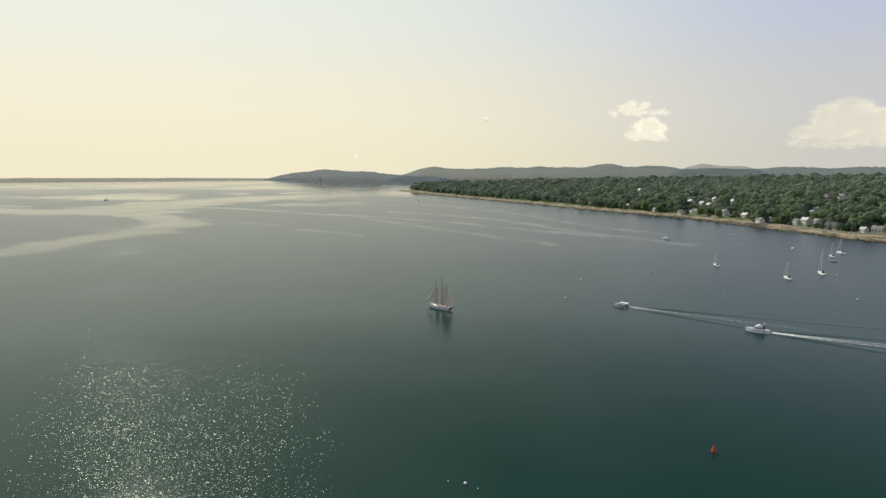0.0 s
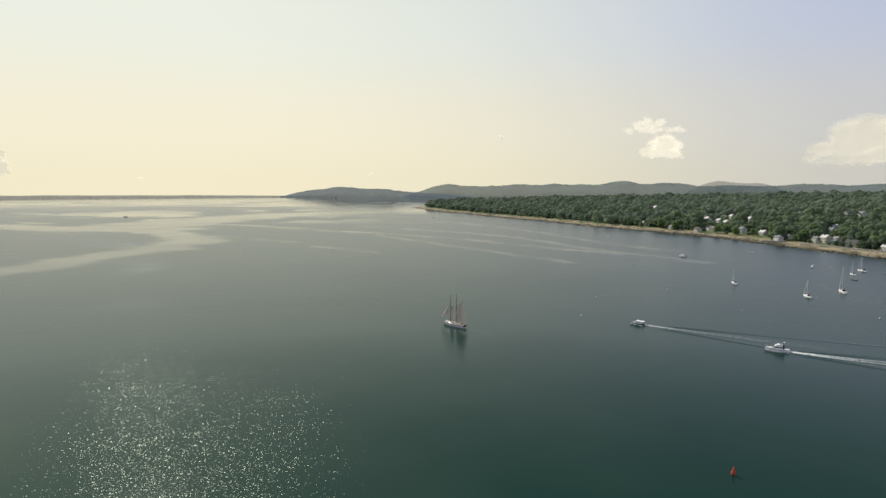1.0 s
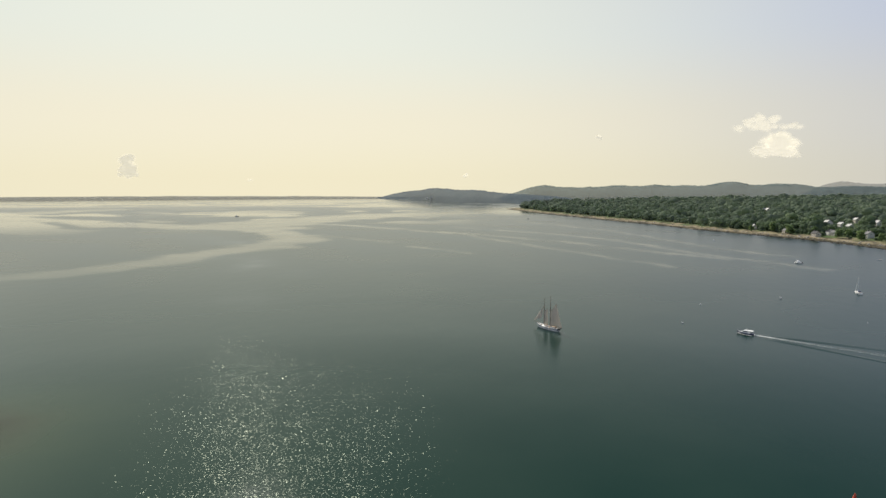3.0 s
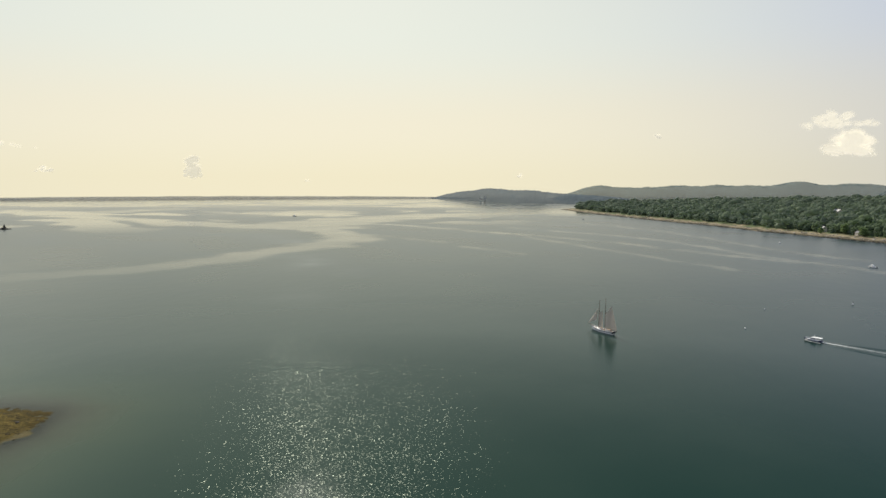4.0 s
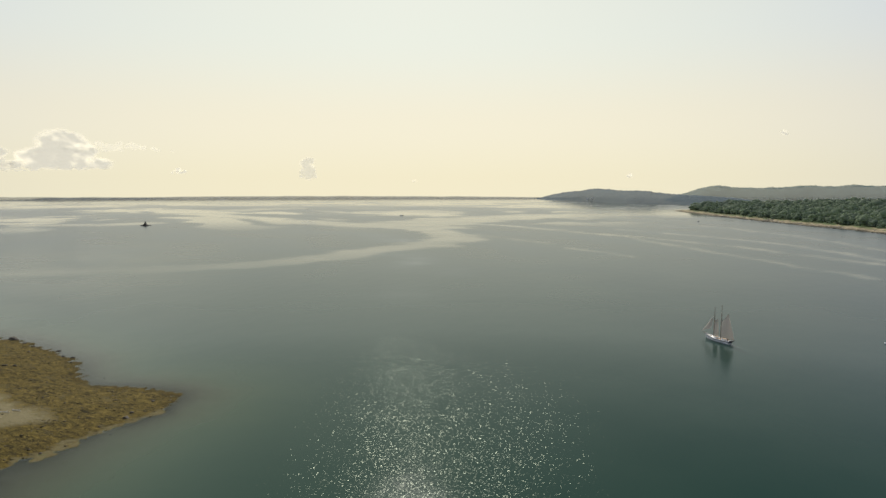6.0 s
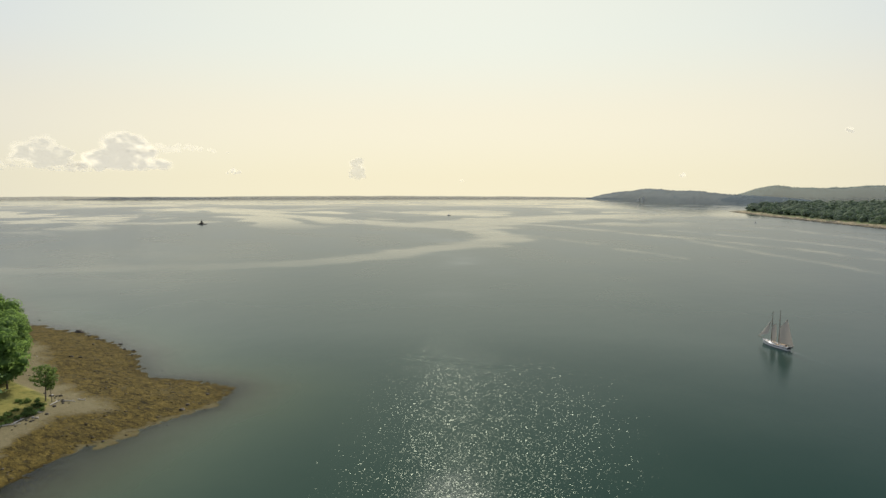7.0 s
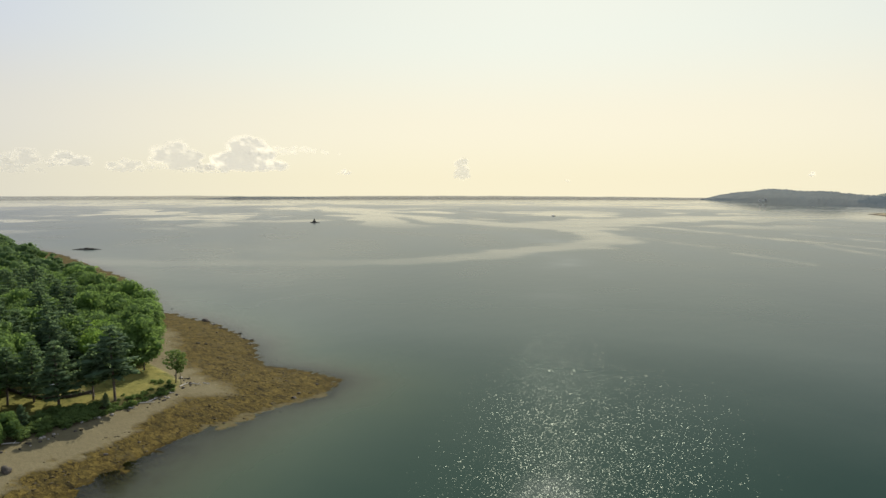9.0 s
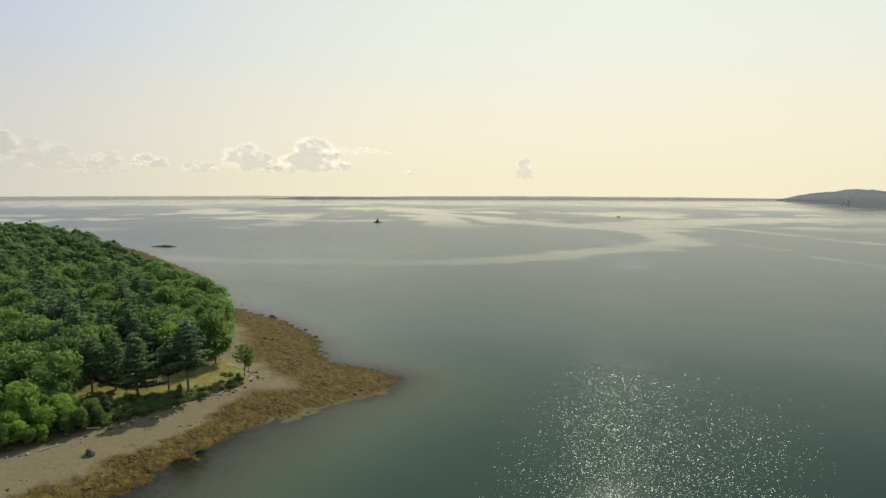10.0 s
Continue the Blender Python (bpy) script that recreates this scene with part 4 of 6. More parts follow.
def house(x, y, w, d, h, turn, roof, wall):
    ob = thing("house", f"{'two-storey' if h > 5 else 'low'} {'white' if wall == 'white' else 'cream'} clapboard house with a {roof} gable roof by the shore", "house", "houses on the town shore")
    ob.matrix_basis = pose(x, y, town_ground(x, y) - 0.2, 0, 0, turn)
    rise = d * 0.38
    bm = bmesh.new()
    v = [bm.verts.new(p) for p in [(-w / 2, -d / 2, -1), (w / 2, -d / 2, -1), (w / 2, d / 2, -1), (-w / 2, d / 2, -1), (-w / 2, -d / 2, h), (w / 2, -d / 2, h),
                                   (w / 2, d / 2, h), (-w / 2, d / 2, h), (-w / 2, 0, h + rise), (w / 2, 0, h + rise)]]
    for f in [(0, 1, 5, 4), (1, 2, 6, 9, 5), (2, 3, 7, 6), (3, 0, 4, 8, 7), (0, 3, 2, 1), (4, 5, 9, 8), (6, 7, 8, 9)]:
        bm.faces.new([v[i] for i in f])
    part("wall", bm, PAINT[wall], ob)
    bm = bmesh.new()
    slope = math.atan2(rise, d / 2)
    long = d / 2 / math.cos(slope) + 0.5
    for s in (1, -1):
        m = Matrix.Translation((0, s * (d / 4 + 0.1), h + rise / 2 + 0.08)) @ Matrix.Rotation(-s * slope, 4, "X") @ Matrix.Diagonal((w + 0.8, long, 0.22, 1))
        bmesh.ops.create_cube(bm, size=1.0, matrix=m)
    r = part("roof", bm, PAINT[roof], ob)
    part("chimney", add_box(bmesh.new(), w * 0.22, 0.4, h + rise + 0.3, 0.8, 0.8, 2.0, 0, 0.05), PAINT["dark"], r)
    rows = [1.5] if h < 4.8 else [1.5, 4.2]
    n = max(2, int(w / 3))
    for side in (-1, 1):
        for zz in rows:
            for i in range(n):
                wx = (i + 0.5) / n * w - w / 2
                if side < 0 and zz == 1.5 and i == n // 2:
                    part("door", add_box(bmesh.new(), wx, side * (d / 2 + 0.03), 1.1, 1.0, 0.10, 2.1), DARK, ob)
                    continue
                f = part("window", add_box(bmesh.new(), wx, side * (d / 2 + 0.02), zz, 1.25, 0.10, 1.5, 0, 0.02), WHITE, ob)
                part("pane", add_box(bmesh.new(), wx, side * (d / 2 + 0.06), zz, 1.0, 0.06, 1.25), GLASS, f)
    for side in (-1, 1):
        f = part("window", add_box(bmesh.new(), side * (w / 2 + 0.02), 0, h - 0.6, 0.10, 1.25, 1.5, 0, 0.02), WHITE, ob)
        part("pane", add_box(bmesh.new(), side * (w / 2 + 0.06), 0, h - 0.6, 0.06, 1.0, 1.25), GLASS, f)
    return ob


for row in HOUSES:
    house(*row)


def sea_wall(points, high, label):
    bm = bmesh.new()
    for (ax, ay), (bx, by) in zip(points[:-1], points[1:]):
        L = math.hypot(bx - ax, by - ay)
        n = int(L / 2.2)
        for i in range(n):
            k = (i + 0.5) / n
            x, y = ax + (bx - ax) * k, ay + (by - ay) * k
            add_box(bm, x, y, town_ground(x, y) + high / 2 - 0.3, L / n * 0.97, random.uniform(0.9, 1.2), high * random.uniform(0.85, 1.1) + 0.6, math.degrees(math.atan2(by - ay, bx - ax)) + random.uniform(-3, 3), 0.06)
    return tagged(part("sea_wall", bm, PALE_ROCK), label, "wall", kind="structure")


sea_wall([(337, 688), (346, 673), (353, 669)], 1.8, "pale stone sea wall below a white house")
sea_wall([(356, 648), (366, 615), (375, 585), (386, 556), (394, 538)], 1.3, "long low stone sea wall along the beach")

rs = np.random.RandomState(23)
hx, hy = np.array([h[0] for h in HOUSES], float), np.array([h[1] for h in HOUSES], float)


def clear_of_houses(x, y):
    """False where a house stands or where its open front yard lies towards the water."""
    ok = np.ones(len(x), bool)
    for a, b in zip(hx, hy):
        r = math.hypot(a, b)
        u, v = a / r, b / r
        along, across = (x - a) * u + (y - b) * v, np.abs(-(x - a) * v + (y - b) * u)
        reach = 13 if r < 800 else 50
        ok &= ~((across < 6.0) & (along > -reach) & (along < 7))
    return ok


def low_by_houses(x, y):
    """How tall trees may grow: gardens below a house hold low trees that leave its view of the bay open."""
    most = np.full(len(x), 1.0)
    for a, b in zip(hx, hy):
        r = math.hypot(a, b)
        u, v = a / r, b / r
        along, across = (x - a) * u + (y - b) * v, np.abs(-(x - a) * v + (y - b) * u)
        span, share = (75, 0.68) if r < 800 else (230, 0.45)
        most = np.where((across < 8.5) & (along < 4) & (along > -span), share, most)
    return most


def mixed_sizes(n):
    """Crown breadths of a wood of all ages: many small trees, some broad old ones."""
    return np.clip(rs.lognormal(2.25, 0.36, n), 5.0, 21.0)


x, y = scatter(rs, -6, 46, 480, 1000, 16000)
k = thin_out(x, y, 7.5)
x, y = x[k], y[k]
z, d = town_height(x, y)
k = (d > 33 + 6 * smooth(750, 1000, y) + 7 * waves(x, y, 70, 61)) & clear_of_houses(x, y) & (waves(x, y, 90, 62) > -0.8)
x, y, z, d = x[k], y[k], z[k], d[k]
small = smooth(24, 70, d)
wide = mixed_sizes(len(x)) * (0.75 + 0.35 * small)
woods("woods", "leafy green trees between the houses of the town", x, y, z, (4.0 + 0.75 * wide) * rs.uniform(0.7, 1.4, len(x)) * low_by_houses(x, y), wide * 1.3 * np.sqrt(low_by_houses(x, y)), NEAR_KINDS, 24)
x, y = scatter(rs, -6, 40, 1000, 1650, 40000)
k = thin_out(x, y, 12.6)
u, v = scatter(rs, -6, 40, 1650, 2500, 40000)
q = thin_out(u, v, 20.0)
x, y, broad = np.concatenate([x[k], u[q]]), np.concatenate([y[k], v[q]]), np.concatenate([np.ones(len(k)), np.full(len(q), 1.7)])
z, d = town_height(x, y)
k = (d > 40) & clear_of_houses(x, y)
x, y, z, broad = x[k], y[k], z[k], broad[k]
wide = mixed_sizes(len(x))
woods("woods", "unbroken green woods reaching inland to the hills", x, y, z, (5.0 + 0.7 * wide) * rs.uniform(0.75, 1.35, len(x)) * low_by_houses(x, y), wide * broad * 1.4 * np.sqrt(low_by_houses(x, y)), MID_KINDS, 26, FAR_WOODS_HAZED)

# single trees that stand out along the shore
for i in range(3):
    me = broadleaf_crown(rng, 11.0 + i, 4.6, 11, 60, 0.6, 0.08).mesh("crown", TOWN_TREE)
    shade = tree("shade_tree", "round leafy shade tree on the town shore", me, trunk_bmesh(rng, 9, 0.25), "shade trees on the town shore")
    spots = [(366, 664), (394, 652), (372, 672), (398, 622), (404, 606), (408, 585), (395, 590), (414, 560), (340, 760), (330, 790), (362, 716), (352, 742),
             (300, 858), (268, 905), (322, 838), (369, 700), (410, 640), (420, 600), (345, 800), (384, 668), (290, 890)][i::3]
    for j, (x, y) in enumerate(spots):
        m = pose(x, y, town_ground(x, y) - 0.2, 0, 0, 70 * j)
        if j == 0:
            shade.matrix_basis = m
        else:
            s = random.uniform(0.75, 1.15)
            copy_thing(shade, m).scale = (s, s, s)

# stones, weed and wrack strewn along the town beach
heaps = {"dark": Heap(), "pale": Heap()}
for i in range(2600):
    q = rs.uniform(0.12, 0.985) ** 0.8 * TS[-1]
    bx, by = np.interp(q, TS, TOWN[:, 0]), np.interp(q, TS, TOWN[:, 1])
    off = rs.choice([rs.normal(1.0, 3.0), rs.normal(18, 5)], p=[0.62, 0.38])
    if waves(np.array([bx]), np.array([by]), 120, 81)[0] < rs.uniform(-1.0, 0.6):
        continue
    bx, by = bx + 0.955 * off, by + 0.296 * off
    s = rs.uniform(0.4, 1.5) * (0.8 if off > 10 else 1.0)
    heaps["pale" if off > 10 else "dark"].add(*lump(rs, BALL1, (bx, by, town_ground(bx, by) + s * 0.12), (s * rs.uniform(0.8, 1.6), s * rs.uniform(0.8, 2.0), s * 0.5), 0.2))
tagged(new("beach_stones", heaps["dark"].mesh("beach_stones", ROCK)), "dark weedy stones strewn along the town beach", "stones", kind="stuff")
tagged(new("bank_stones", heaps["pale"].mesh("bank_stones", PALE_ROCK)), "pale boulders along the foot of the town bank", "stones", kind="stuff")

# ---- boats ----
def hull_bmesh(length, beam, sheer, bow_rise, depth, transom=0.75, fine=1.6, stations=15, z0=0.0, z1=None, shell_out=0.0):
    """A hull shell with its bow towards +x: lines of frames from keel to rail."""
    bm = bmesh.new()
    rows = []
    for i in range(stations):
        t = i / (stations - 1)
        half = beam / 2 * (transom + (1 - transom) * smooth(0, 0.45, np.array(t))) * (1 - max(0.0, (t - 0.45) / 0.55) ** fine)
        half = max(float(half), 0.02) + shell_out
        rail = sheer + bow_rise * max(0.0, t - 0.35) ** 1.6 + 0.12 * (1 - t) ** 2
        keel = -depth * (1 - max(0.0, (t - 0.6) / 0.4) ** 2)
        x = -length / 2 + length * t
        ring = []
        for k in range(9):
            u = -1 + 2 * k / 8
            w = abs(u)
            z = keel + (rail - keel) * w ** 1.7
            over = 0.12 * length * max(0.0, t - 0.7) * max(0.0, z) / max(rail, 0.1)
            ring.append(bm.verts.new((x + over, math.copysign(half * min(1.0, w ** 0.55), u) if w else 0.0, z)))
        rows.append(ring)
    for a, b in zip(rows[:-1], rows[1:]):
        for k in range(8):
            bm.faces.new((a[k], b[k], b[k + 1], a[k + 1]))
    bm.faces.new(rows[0])
    for a, b in zip(rows[:-1], rows[1:]):
        bm.faces.new((a[0], a[8], b[8], b[0]))
    bmesh.ops.recalc_face_normals(bm, faces=bm.faces)
    return bm


def strip_bmesh(length, beam, sheer, bow_rise, transom, fine, low, high, stations=15, out=0.03):
    """A band that follows the rail on both sides: rub rail, bulwark or painted stripe."""
    bm = bmesh.new()
    for side in (-1, 1):
        prev = None
        for i in range(stations):
            t = i / (stations - 1)
            half = beam / 2 * (transom + (1 - transom) * float(smooth(0, 0.45, np.array(t)))) * (1 - max(0.0, (t - 0.45) / 0.55) ** fine)
            rail = sheer + bow_rise * max(0.0, t - 0.35) ** 1.6 + 0.12 * (1 - t) ** 2
            x = -length / 2 + length * t + 0.12 * length * max(0.0, t - 0.7)
            y = side * (max(half, 0.02) + out)
            cur = [bm.verts.new(p) for p in ((x, y, rail + low), (x, y, rail + high), (x, y - side * 0.1, rail + high), (x, y - side * 0.1, rail + low))]
            if prev:
                for k in range(4):
                    bm.faces.new((prev[k], cur[k], cur[(k + 1) % 4], prev[(k + 1) % 4]))
            prev = cur
    bmesh.ops.recalc_face_normals(bm, faces=bm.faces)
    return bm


def sail_bmesh(corners, belly, steps=8):
    """A cloth patch between four corners (tack, clew, peak, throat), bellied to one side, with some thickness."""
    a, b, c, d = (Vector(p) for p in corners)
    n = (b - a).cross(d - a)
    n.normalize()
    bm = bmesh.new()
    sides = []
    for off in (0.0, 0.03):
        rows = []
        for i in range(steps + 1):
            u = i / steps
            row = []
            for j in range(steps + 1):
                v = j / steps
                p = (a * (1 - u) + b * u) * (1 - v) + (d * (1 - u) + c * u) * v
                row.append(bm.verts.new(p + n * (belly * math.sin(math.pi * u) * math.sin(math.pi * (0.15 + 0.7 * v)) + off)))
            rows.append(row)
        sides.append(rows)
        for i in range(steps):
            for j in range(steps):
                q = (rows[i][j], rows[i + 1][j], rows[i + 1][j + 1], rows[i][j + 1])
                bm.faces.new(q if off else q[::-1])
    return bm


def wedge_bmesh(x0, x1, x2, x3, w0, w1, z0, z1):
    """A deckhouse with raked ends: foot from x0 to x1, roof from x2 to x3, half breadths w0 below and w1 above."""
    bm = bmesh.new()
    v = [bm.verts.new(p) for p in [(x0, -w0, z0), (x1, -w0 * 0.85, z0), (x1, w0 * 0.85, z0), (x0, w0, z0), (x2, -w1, z1), (x3, -w1 * 0.85, z1), (x3, w1 * 0.85, z1), (x2, w1, z1)]]
    for f in [(0, 3, 2, 1), (4, 5, 6, 7), (0, 1, 5, 4), (1, 2, 6, 5), (2, 3, 7, 6), (3, 0, 4, 7)]:
        bm.faces.new([v[i] for i in f])
    bmesh.ops.bevel(bm, geom=list(bm.edges), offset=0.06, segments=1, affect="EDGES")
    return bm


def heading(x, y, fx, fy, z=0.0):
    return pose(x, y, z, 0, 0, math.degrees(math.atan2(fy, fx)))


def schooner():
    ob = thing("schooner", "white two-masted gaff schooner under cream sails on calm water", "boat")
    L = 14.0
    part("hull", hull_bmesh(L, 3.9, 1.05, 1.5, 1.0, 0.62, 1.9), WHITE, ob, "white wooden hull", True)
    part("rail", strip_bmesh(L, 3.9, 1.05, 1.5, 0.62, 1.9, -0.04, 0.22), WHITE, ob)
    part("stripe", strip_bmesh(L, 3.9, 1.05, 1.5, 0.62, 1.9, -0.34, -0.1, out=0.05), DARK, ob, "dark stripe below the rail")
    bm = bmesh.new()
    add_box(bm, -L / 2 - 0.02, 0, 0.75, 0.14, 2.3, 0.7, 0, 0.04)
    part("transom", bm, DARK, ob, "dark transom")
    part("deck", add_box(bmesh.new(), -0.6, 0, 1.14, L * 0.74, 2.9, 0.08, 0, 0.02), DECK, ob)
    for x, w, l, h in ((-3.6, 1.7, 2.2, 0.55), (1.0, 1.5, 1.9, 0.5), (4.3, 0.9, 0.9, 0.4)):
        c = part("cabin", add_box(bmesh.new(), x, 0, 1.18 + h / 2, l, w, h, 0, 0.06), WHITE, ob)
        part("cabin_top", add_box(bmesh.new(), x, 0, 1.2 + h, l + 0.16, w + 0.16, 0.07, 0, 0.02), DECK, c)
    wheel = bmesh.new()
    add_rod(wheel, (-5.6, 0, 1.15), (-5.6, 0, 2.0), 0.09)
    add_rod(wheel, (-5.62, 0, 1.9), (-5.54, 0, 1.9), 0.42, 0.42, 12)
    part("wheel", wheel, SPAR, ob)
    part("bowsprit", add_rod(bmesh.new(), (5.6, 0, 1.7), (10.0, 0, 2.6), 0.13, 0.07), SPAR, ob)
    fore, main = 2.6, -1.5
    for x, h in ((fore, 15.2), (main, 16.6)):
        m = part("mast", add_rod(bmesh.new(), (x, 0, 0.4), (x - 0.25, 0, h), 0.17, 0.07, 10), SPAR, ob)
        part("crosstree", add_rod(bmesh.new(), (x - 0.18, -0.75, h * 0.72), (x - 0.18, 0.75, h * 0.72), 0.05), SPAR, m)
    part("boom", add_rod(bmesh.new(), (main - 0.2, 0.1, 2.1), (main - 9.7, 1.8, 2.9), 0.11, 0.08), SPAR, ob, "long main boom over the stern")
    part("boom", add_rod(bmesh.new(), (fore - 0.2, 0.1, 2.0), (fore - 3.6, 0.6, 2.3), 0.08, 0.06), SPAR, ob)
    part("gaff", add_rod(bmesh.new(), (main - 0.3, 0.1, 8.8), (main - 5.5, 1.3, 13.6), 0.09, 0.06), SPAR, ob)
    part("gaff", add_rod(bmesh.new(), (fore - 0.3, 0.1, 8.4), (fore - 3.0, 0.6, 10.4), 0.08, 0.05), SPAR, ob)
    part("mainsail", sail_bmesh([(main - 0.35, 0.1, 2.3), (main - 9.5, 1.8, 3.05), (main - 5.45, 1.3, 13.4), (main - 0.35, 0.1, 8.7)], 0.5), SAIL, ob, "full mainsail", True)
    part("foresail", sail_bmesh([(fore - 0.35, 0.1, 2.3), (fore - 3.5, 0.6, 2.5), (fore - 2.95, 0.6, 10.2), (fore - 0.35, 0.1, 8.3)], 0.25), SAIL, ob, "full foresail between the masts", True)
    part("jib", sail_bmesh([(9.7, 0, 2.75), (fore + 0.7, 1.0, 5.2), (fore + 0.5, 0.05, 10.6), (fore + 0.6, 0.04, 10.4)], 0.3), SAIL, ob, "", True)
    for a, b in [((9.9, 0, 2.6), (fore - 0.2, 0, 14.6)), ((7.2, 0, 2.1), (fore - 0.2, 0, 11.6)), ((fore - 0.2, 0, 14.8), (main - 0.2, 0, 15.9)),
                 ((fore, -1.9, 1.3), (fore - 0.18, -0.1, 10.5)), ((fore, 1.9, 1.3), (fore - 0.18, 0.1, 10.5)), ((fore - 0.9, -1.9, 1.3), (fore - 0.18, -0.1, 10.5)),
                 ((main, -1.95, 1.3), (main - 0.18, -0.1, 11)), ((main, 1.95, 1.3), (main - 0.18, 0.1, 11)), ((main - 0.9, -1.95, 1.3), (main - 0.18, -0.1, 11))]:
        part("shroud", add_rod(bmesh.new(), a, b, 0.022, 0.022, 4), DARK, ob)
    boat = part("dinghy", hull_bmesh(2.4, 1.1, 0.35, 0.2, 0.25), DARK, ob, "dark tender hung across the stern")
    boat.location = (-7.7, 0, 1.35)
    boat.rotation_euler = (0, 0, radians(90))
    ob.matrix_basis = heading(-1.5, 265.5, -0.71, 0.70) @ Matrix.Diagonal((0.88, 0.88, 0.88, 1))


def cruiser(name, label, L, beam, x, y, fx, fy, stripe, flybridge):
    ob = thing(name, label, "boat")
    s = L / 10.0
    part("hull", hull_bmesh(L, beam, 0.95 * s, 1.5 * s, 0.5 * s, 0.9, 2.1), WHITE if flybridge else NAVY, ob, "white moulded hull" if flybridge else "dark blue hull", True)
    part("rub_rail", strip_bmesh(L, beam, 0.95 * s, 1.5 * s, 0.9, 2.1, -0.12 * s, 0.03 * s), stripe, ob)
    if not flybridge:
        part("topside", strip_bmesh(L, beam, 0.95 * s, 1.5 * s, 0.9, 2.1, -0.55 * s, -0.13 * s, out=0.02), NAVY, ob, "dark blue topsides")
    part("deck", add_box(bmesh.new(), 0.2 * s, 0, 1.02 * s, L * 0.6, beam * 0.8, 0.06, 0, 0.02), WHITE, ob)
    part("cockpit", add_box(bmesh.new(), -3.6 * s, 0, 1.0 * s, 2.4 * s, beam * 0.72, 0.05), DECK, ob, "teak cockpit sole")
    part("foredeck", wedge_bmesh(0.8 * s, 3.9 * s, 0.8 * s, 2.9 * s, beam * 0.36, beam * 0.26, 1.0 * s, 1.62 * s), WHITE, ob)
    if flybridge:
        c = part("cabin", wedge_bmesh(-2.2 * s, 2.3 * s, -2.1 * s, 0.9 * s, beam * 0.40, beam * 0.34, 1.0 * s, 2.75 * s), WHITE, ob)
        for side in (-1, 1):
            for k in range(3):
                part("window", add_box(bmesh.new(), (-1.5 + 1.0 * k) * s, side * (beam * 0.385 - 0.02 * k), 2.1 * s, 0.85 * s, 0.09, 0.55 * s, 0, 0.02), GLASS, c)
        ws = part("windscreen", wedge_bmesh(1.45 * s, 2.05 * s, 0.95 * s, 1.25 * s, beam * 0.31, beam * 0.29, 1.75 * s, 2.55 * s), GLASS, c)
        f = part("flybridge", wedge_bmesh(-2.0 * s, 0.5 * s, -2.0 * s, 0.1 * s, beam * 0.33, beam * 0.32, 2.75 * s, 3.35 * s), WHITE, ob)
        part("seat", add_box(bmesh.new(), -1.3 * s, 0, 3.45 * s, 0.7 * s, beam * 0.4, 0.35 * s, 0, 0.05), NAVY, f)
        arch = bmesh.new()
        for side in (-1, 1):
            add_rod(arch, (-2.2 * s, side * beam * 0.34, 2.7 * s), (-2.7 * s, side * beam * 0.28, 4.1 * s), 0.06 * s)
        add_rod(arch, (-2.7 * s, -beam * 0.28, 4.1 * s), (-2.7 * s, beam * 0.28, 4.1 * s), 0.06 * s)
        part("radar_arch", arch, DARK, ob, "dark arch aft of the bridge")
        part("radome", add_box(bmesh.new(), -2.7 * s, 0, 4.35 * s, 0.6 * s, 0.9 * s, 0.3 * s, 0, 0.1), WHITE, ob)
        part("enclosure", add_box(bmesh.new(), -2.5 * s, 0, 2.2 * s, 0.9 * s, beam * 0.6, 1.6 * s, 0, 0.08), DARK, ob, "dark canvas behind the cabin")
    else:
        c = part("cabin", wedge_bmesh(-1.6 * s, 1.9 * s, -1.5 * s, 1.2 * s, beam * 0.38, beam * 0.34, 1.0 * s, 2.55 * s), WHITE, ob)
        for side in (-1, 1):
            for k in range(3):
                part("window", add_box(bmesh.new(), (-0.95 + 0.9 * k) * s, side * (beam * 0.365), 2.0 * s, 0.75 * s, 0.09, 0.6 * s, 0, 0.02), GLASS, c)
        part("windscreen", wedge_bmesh(1.3 * s, 1.85 * s, 1.1 * s, 1.35 * s, beam * 0.30, beam * 0.29, 1.75 * s, 2.4 * s), GLASS, c)
        part("canopy", add_box(bmesh.new(), -2.2 * s, 0, 2.66 * s, 5.4 * s, beam * 0.78, 0.10 * s, 0, 0.03), WHITE, ob, "long white hardtop over the cockpit")
        for side in (-1, 1):
            part("post", add_rod(bmesh.new(), (-4.6 * s, side * beam * 0.36, 1.0 * s), (-4.6 * s, side * beam * 0.36, 2.65 * s), 0.04), STEEL, ob)
        part("mast", add_rod(bmesh.new(), (-0.6 * s, 0, 2.6 * s), (-0.8 * s, 0, 4.3 * s), 0.06, 0.03), WHITE, ob)
        part("radome", add_box(bmesh.new(), -0.5 * s, 0, 3.5 * s, 0.45 * s, 0.7 * s, 0.25 * s, 0, 0.08), WHITE, ob)
    rail = bmesh.new()
    for side in (-1, 1):
        pts = [(0.6 * s, side * beam * 0.42, 1.75 * s), (2.6 * s, side * beam * 0.33, 1.95 * s), (4.2 * s, side * beam * 0.16, 2.25 * s), (5.3 * s, 0, 2.45 * s)]
        for p, q in zip(pts[:-1], pts[1:]):
            add_rod(rail, p, q, 0.025)
        for p in pts:
            add_rod(rail, (p[0], p[1], p[2] - 0.7 * s), p, 0.025, 0.025, 5)
    part("bow_rail", rail, STEEL, ob)
    ob.matrix_basis = heading(x, y, fx, fy)
    return ob


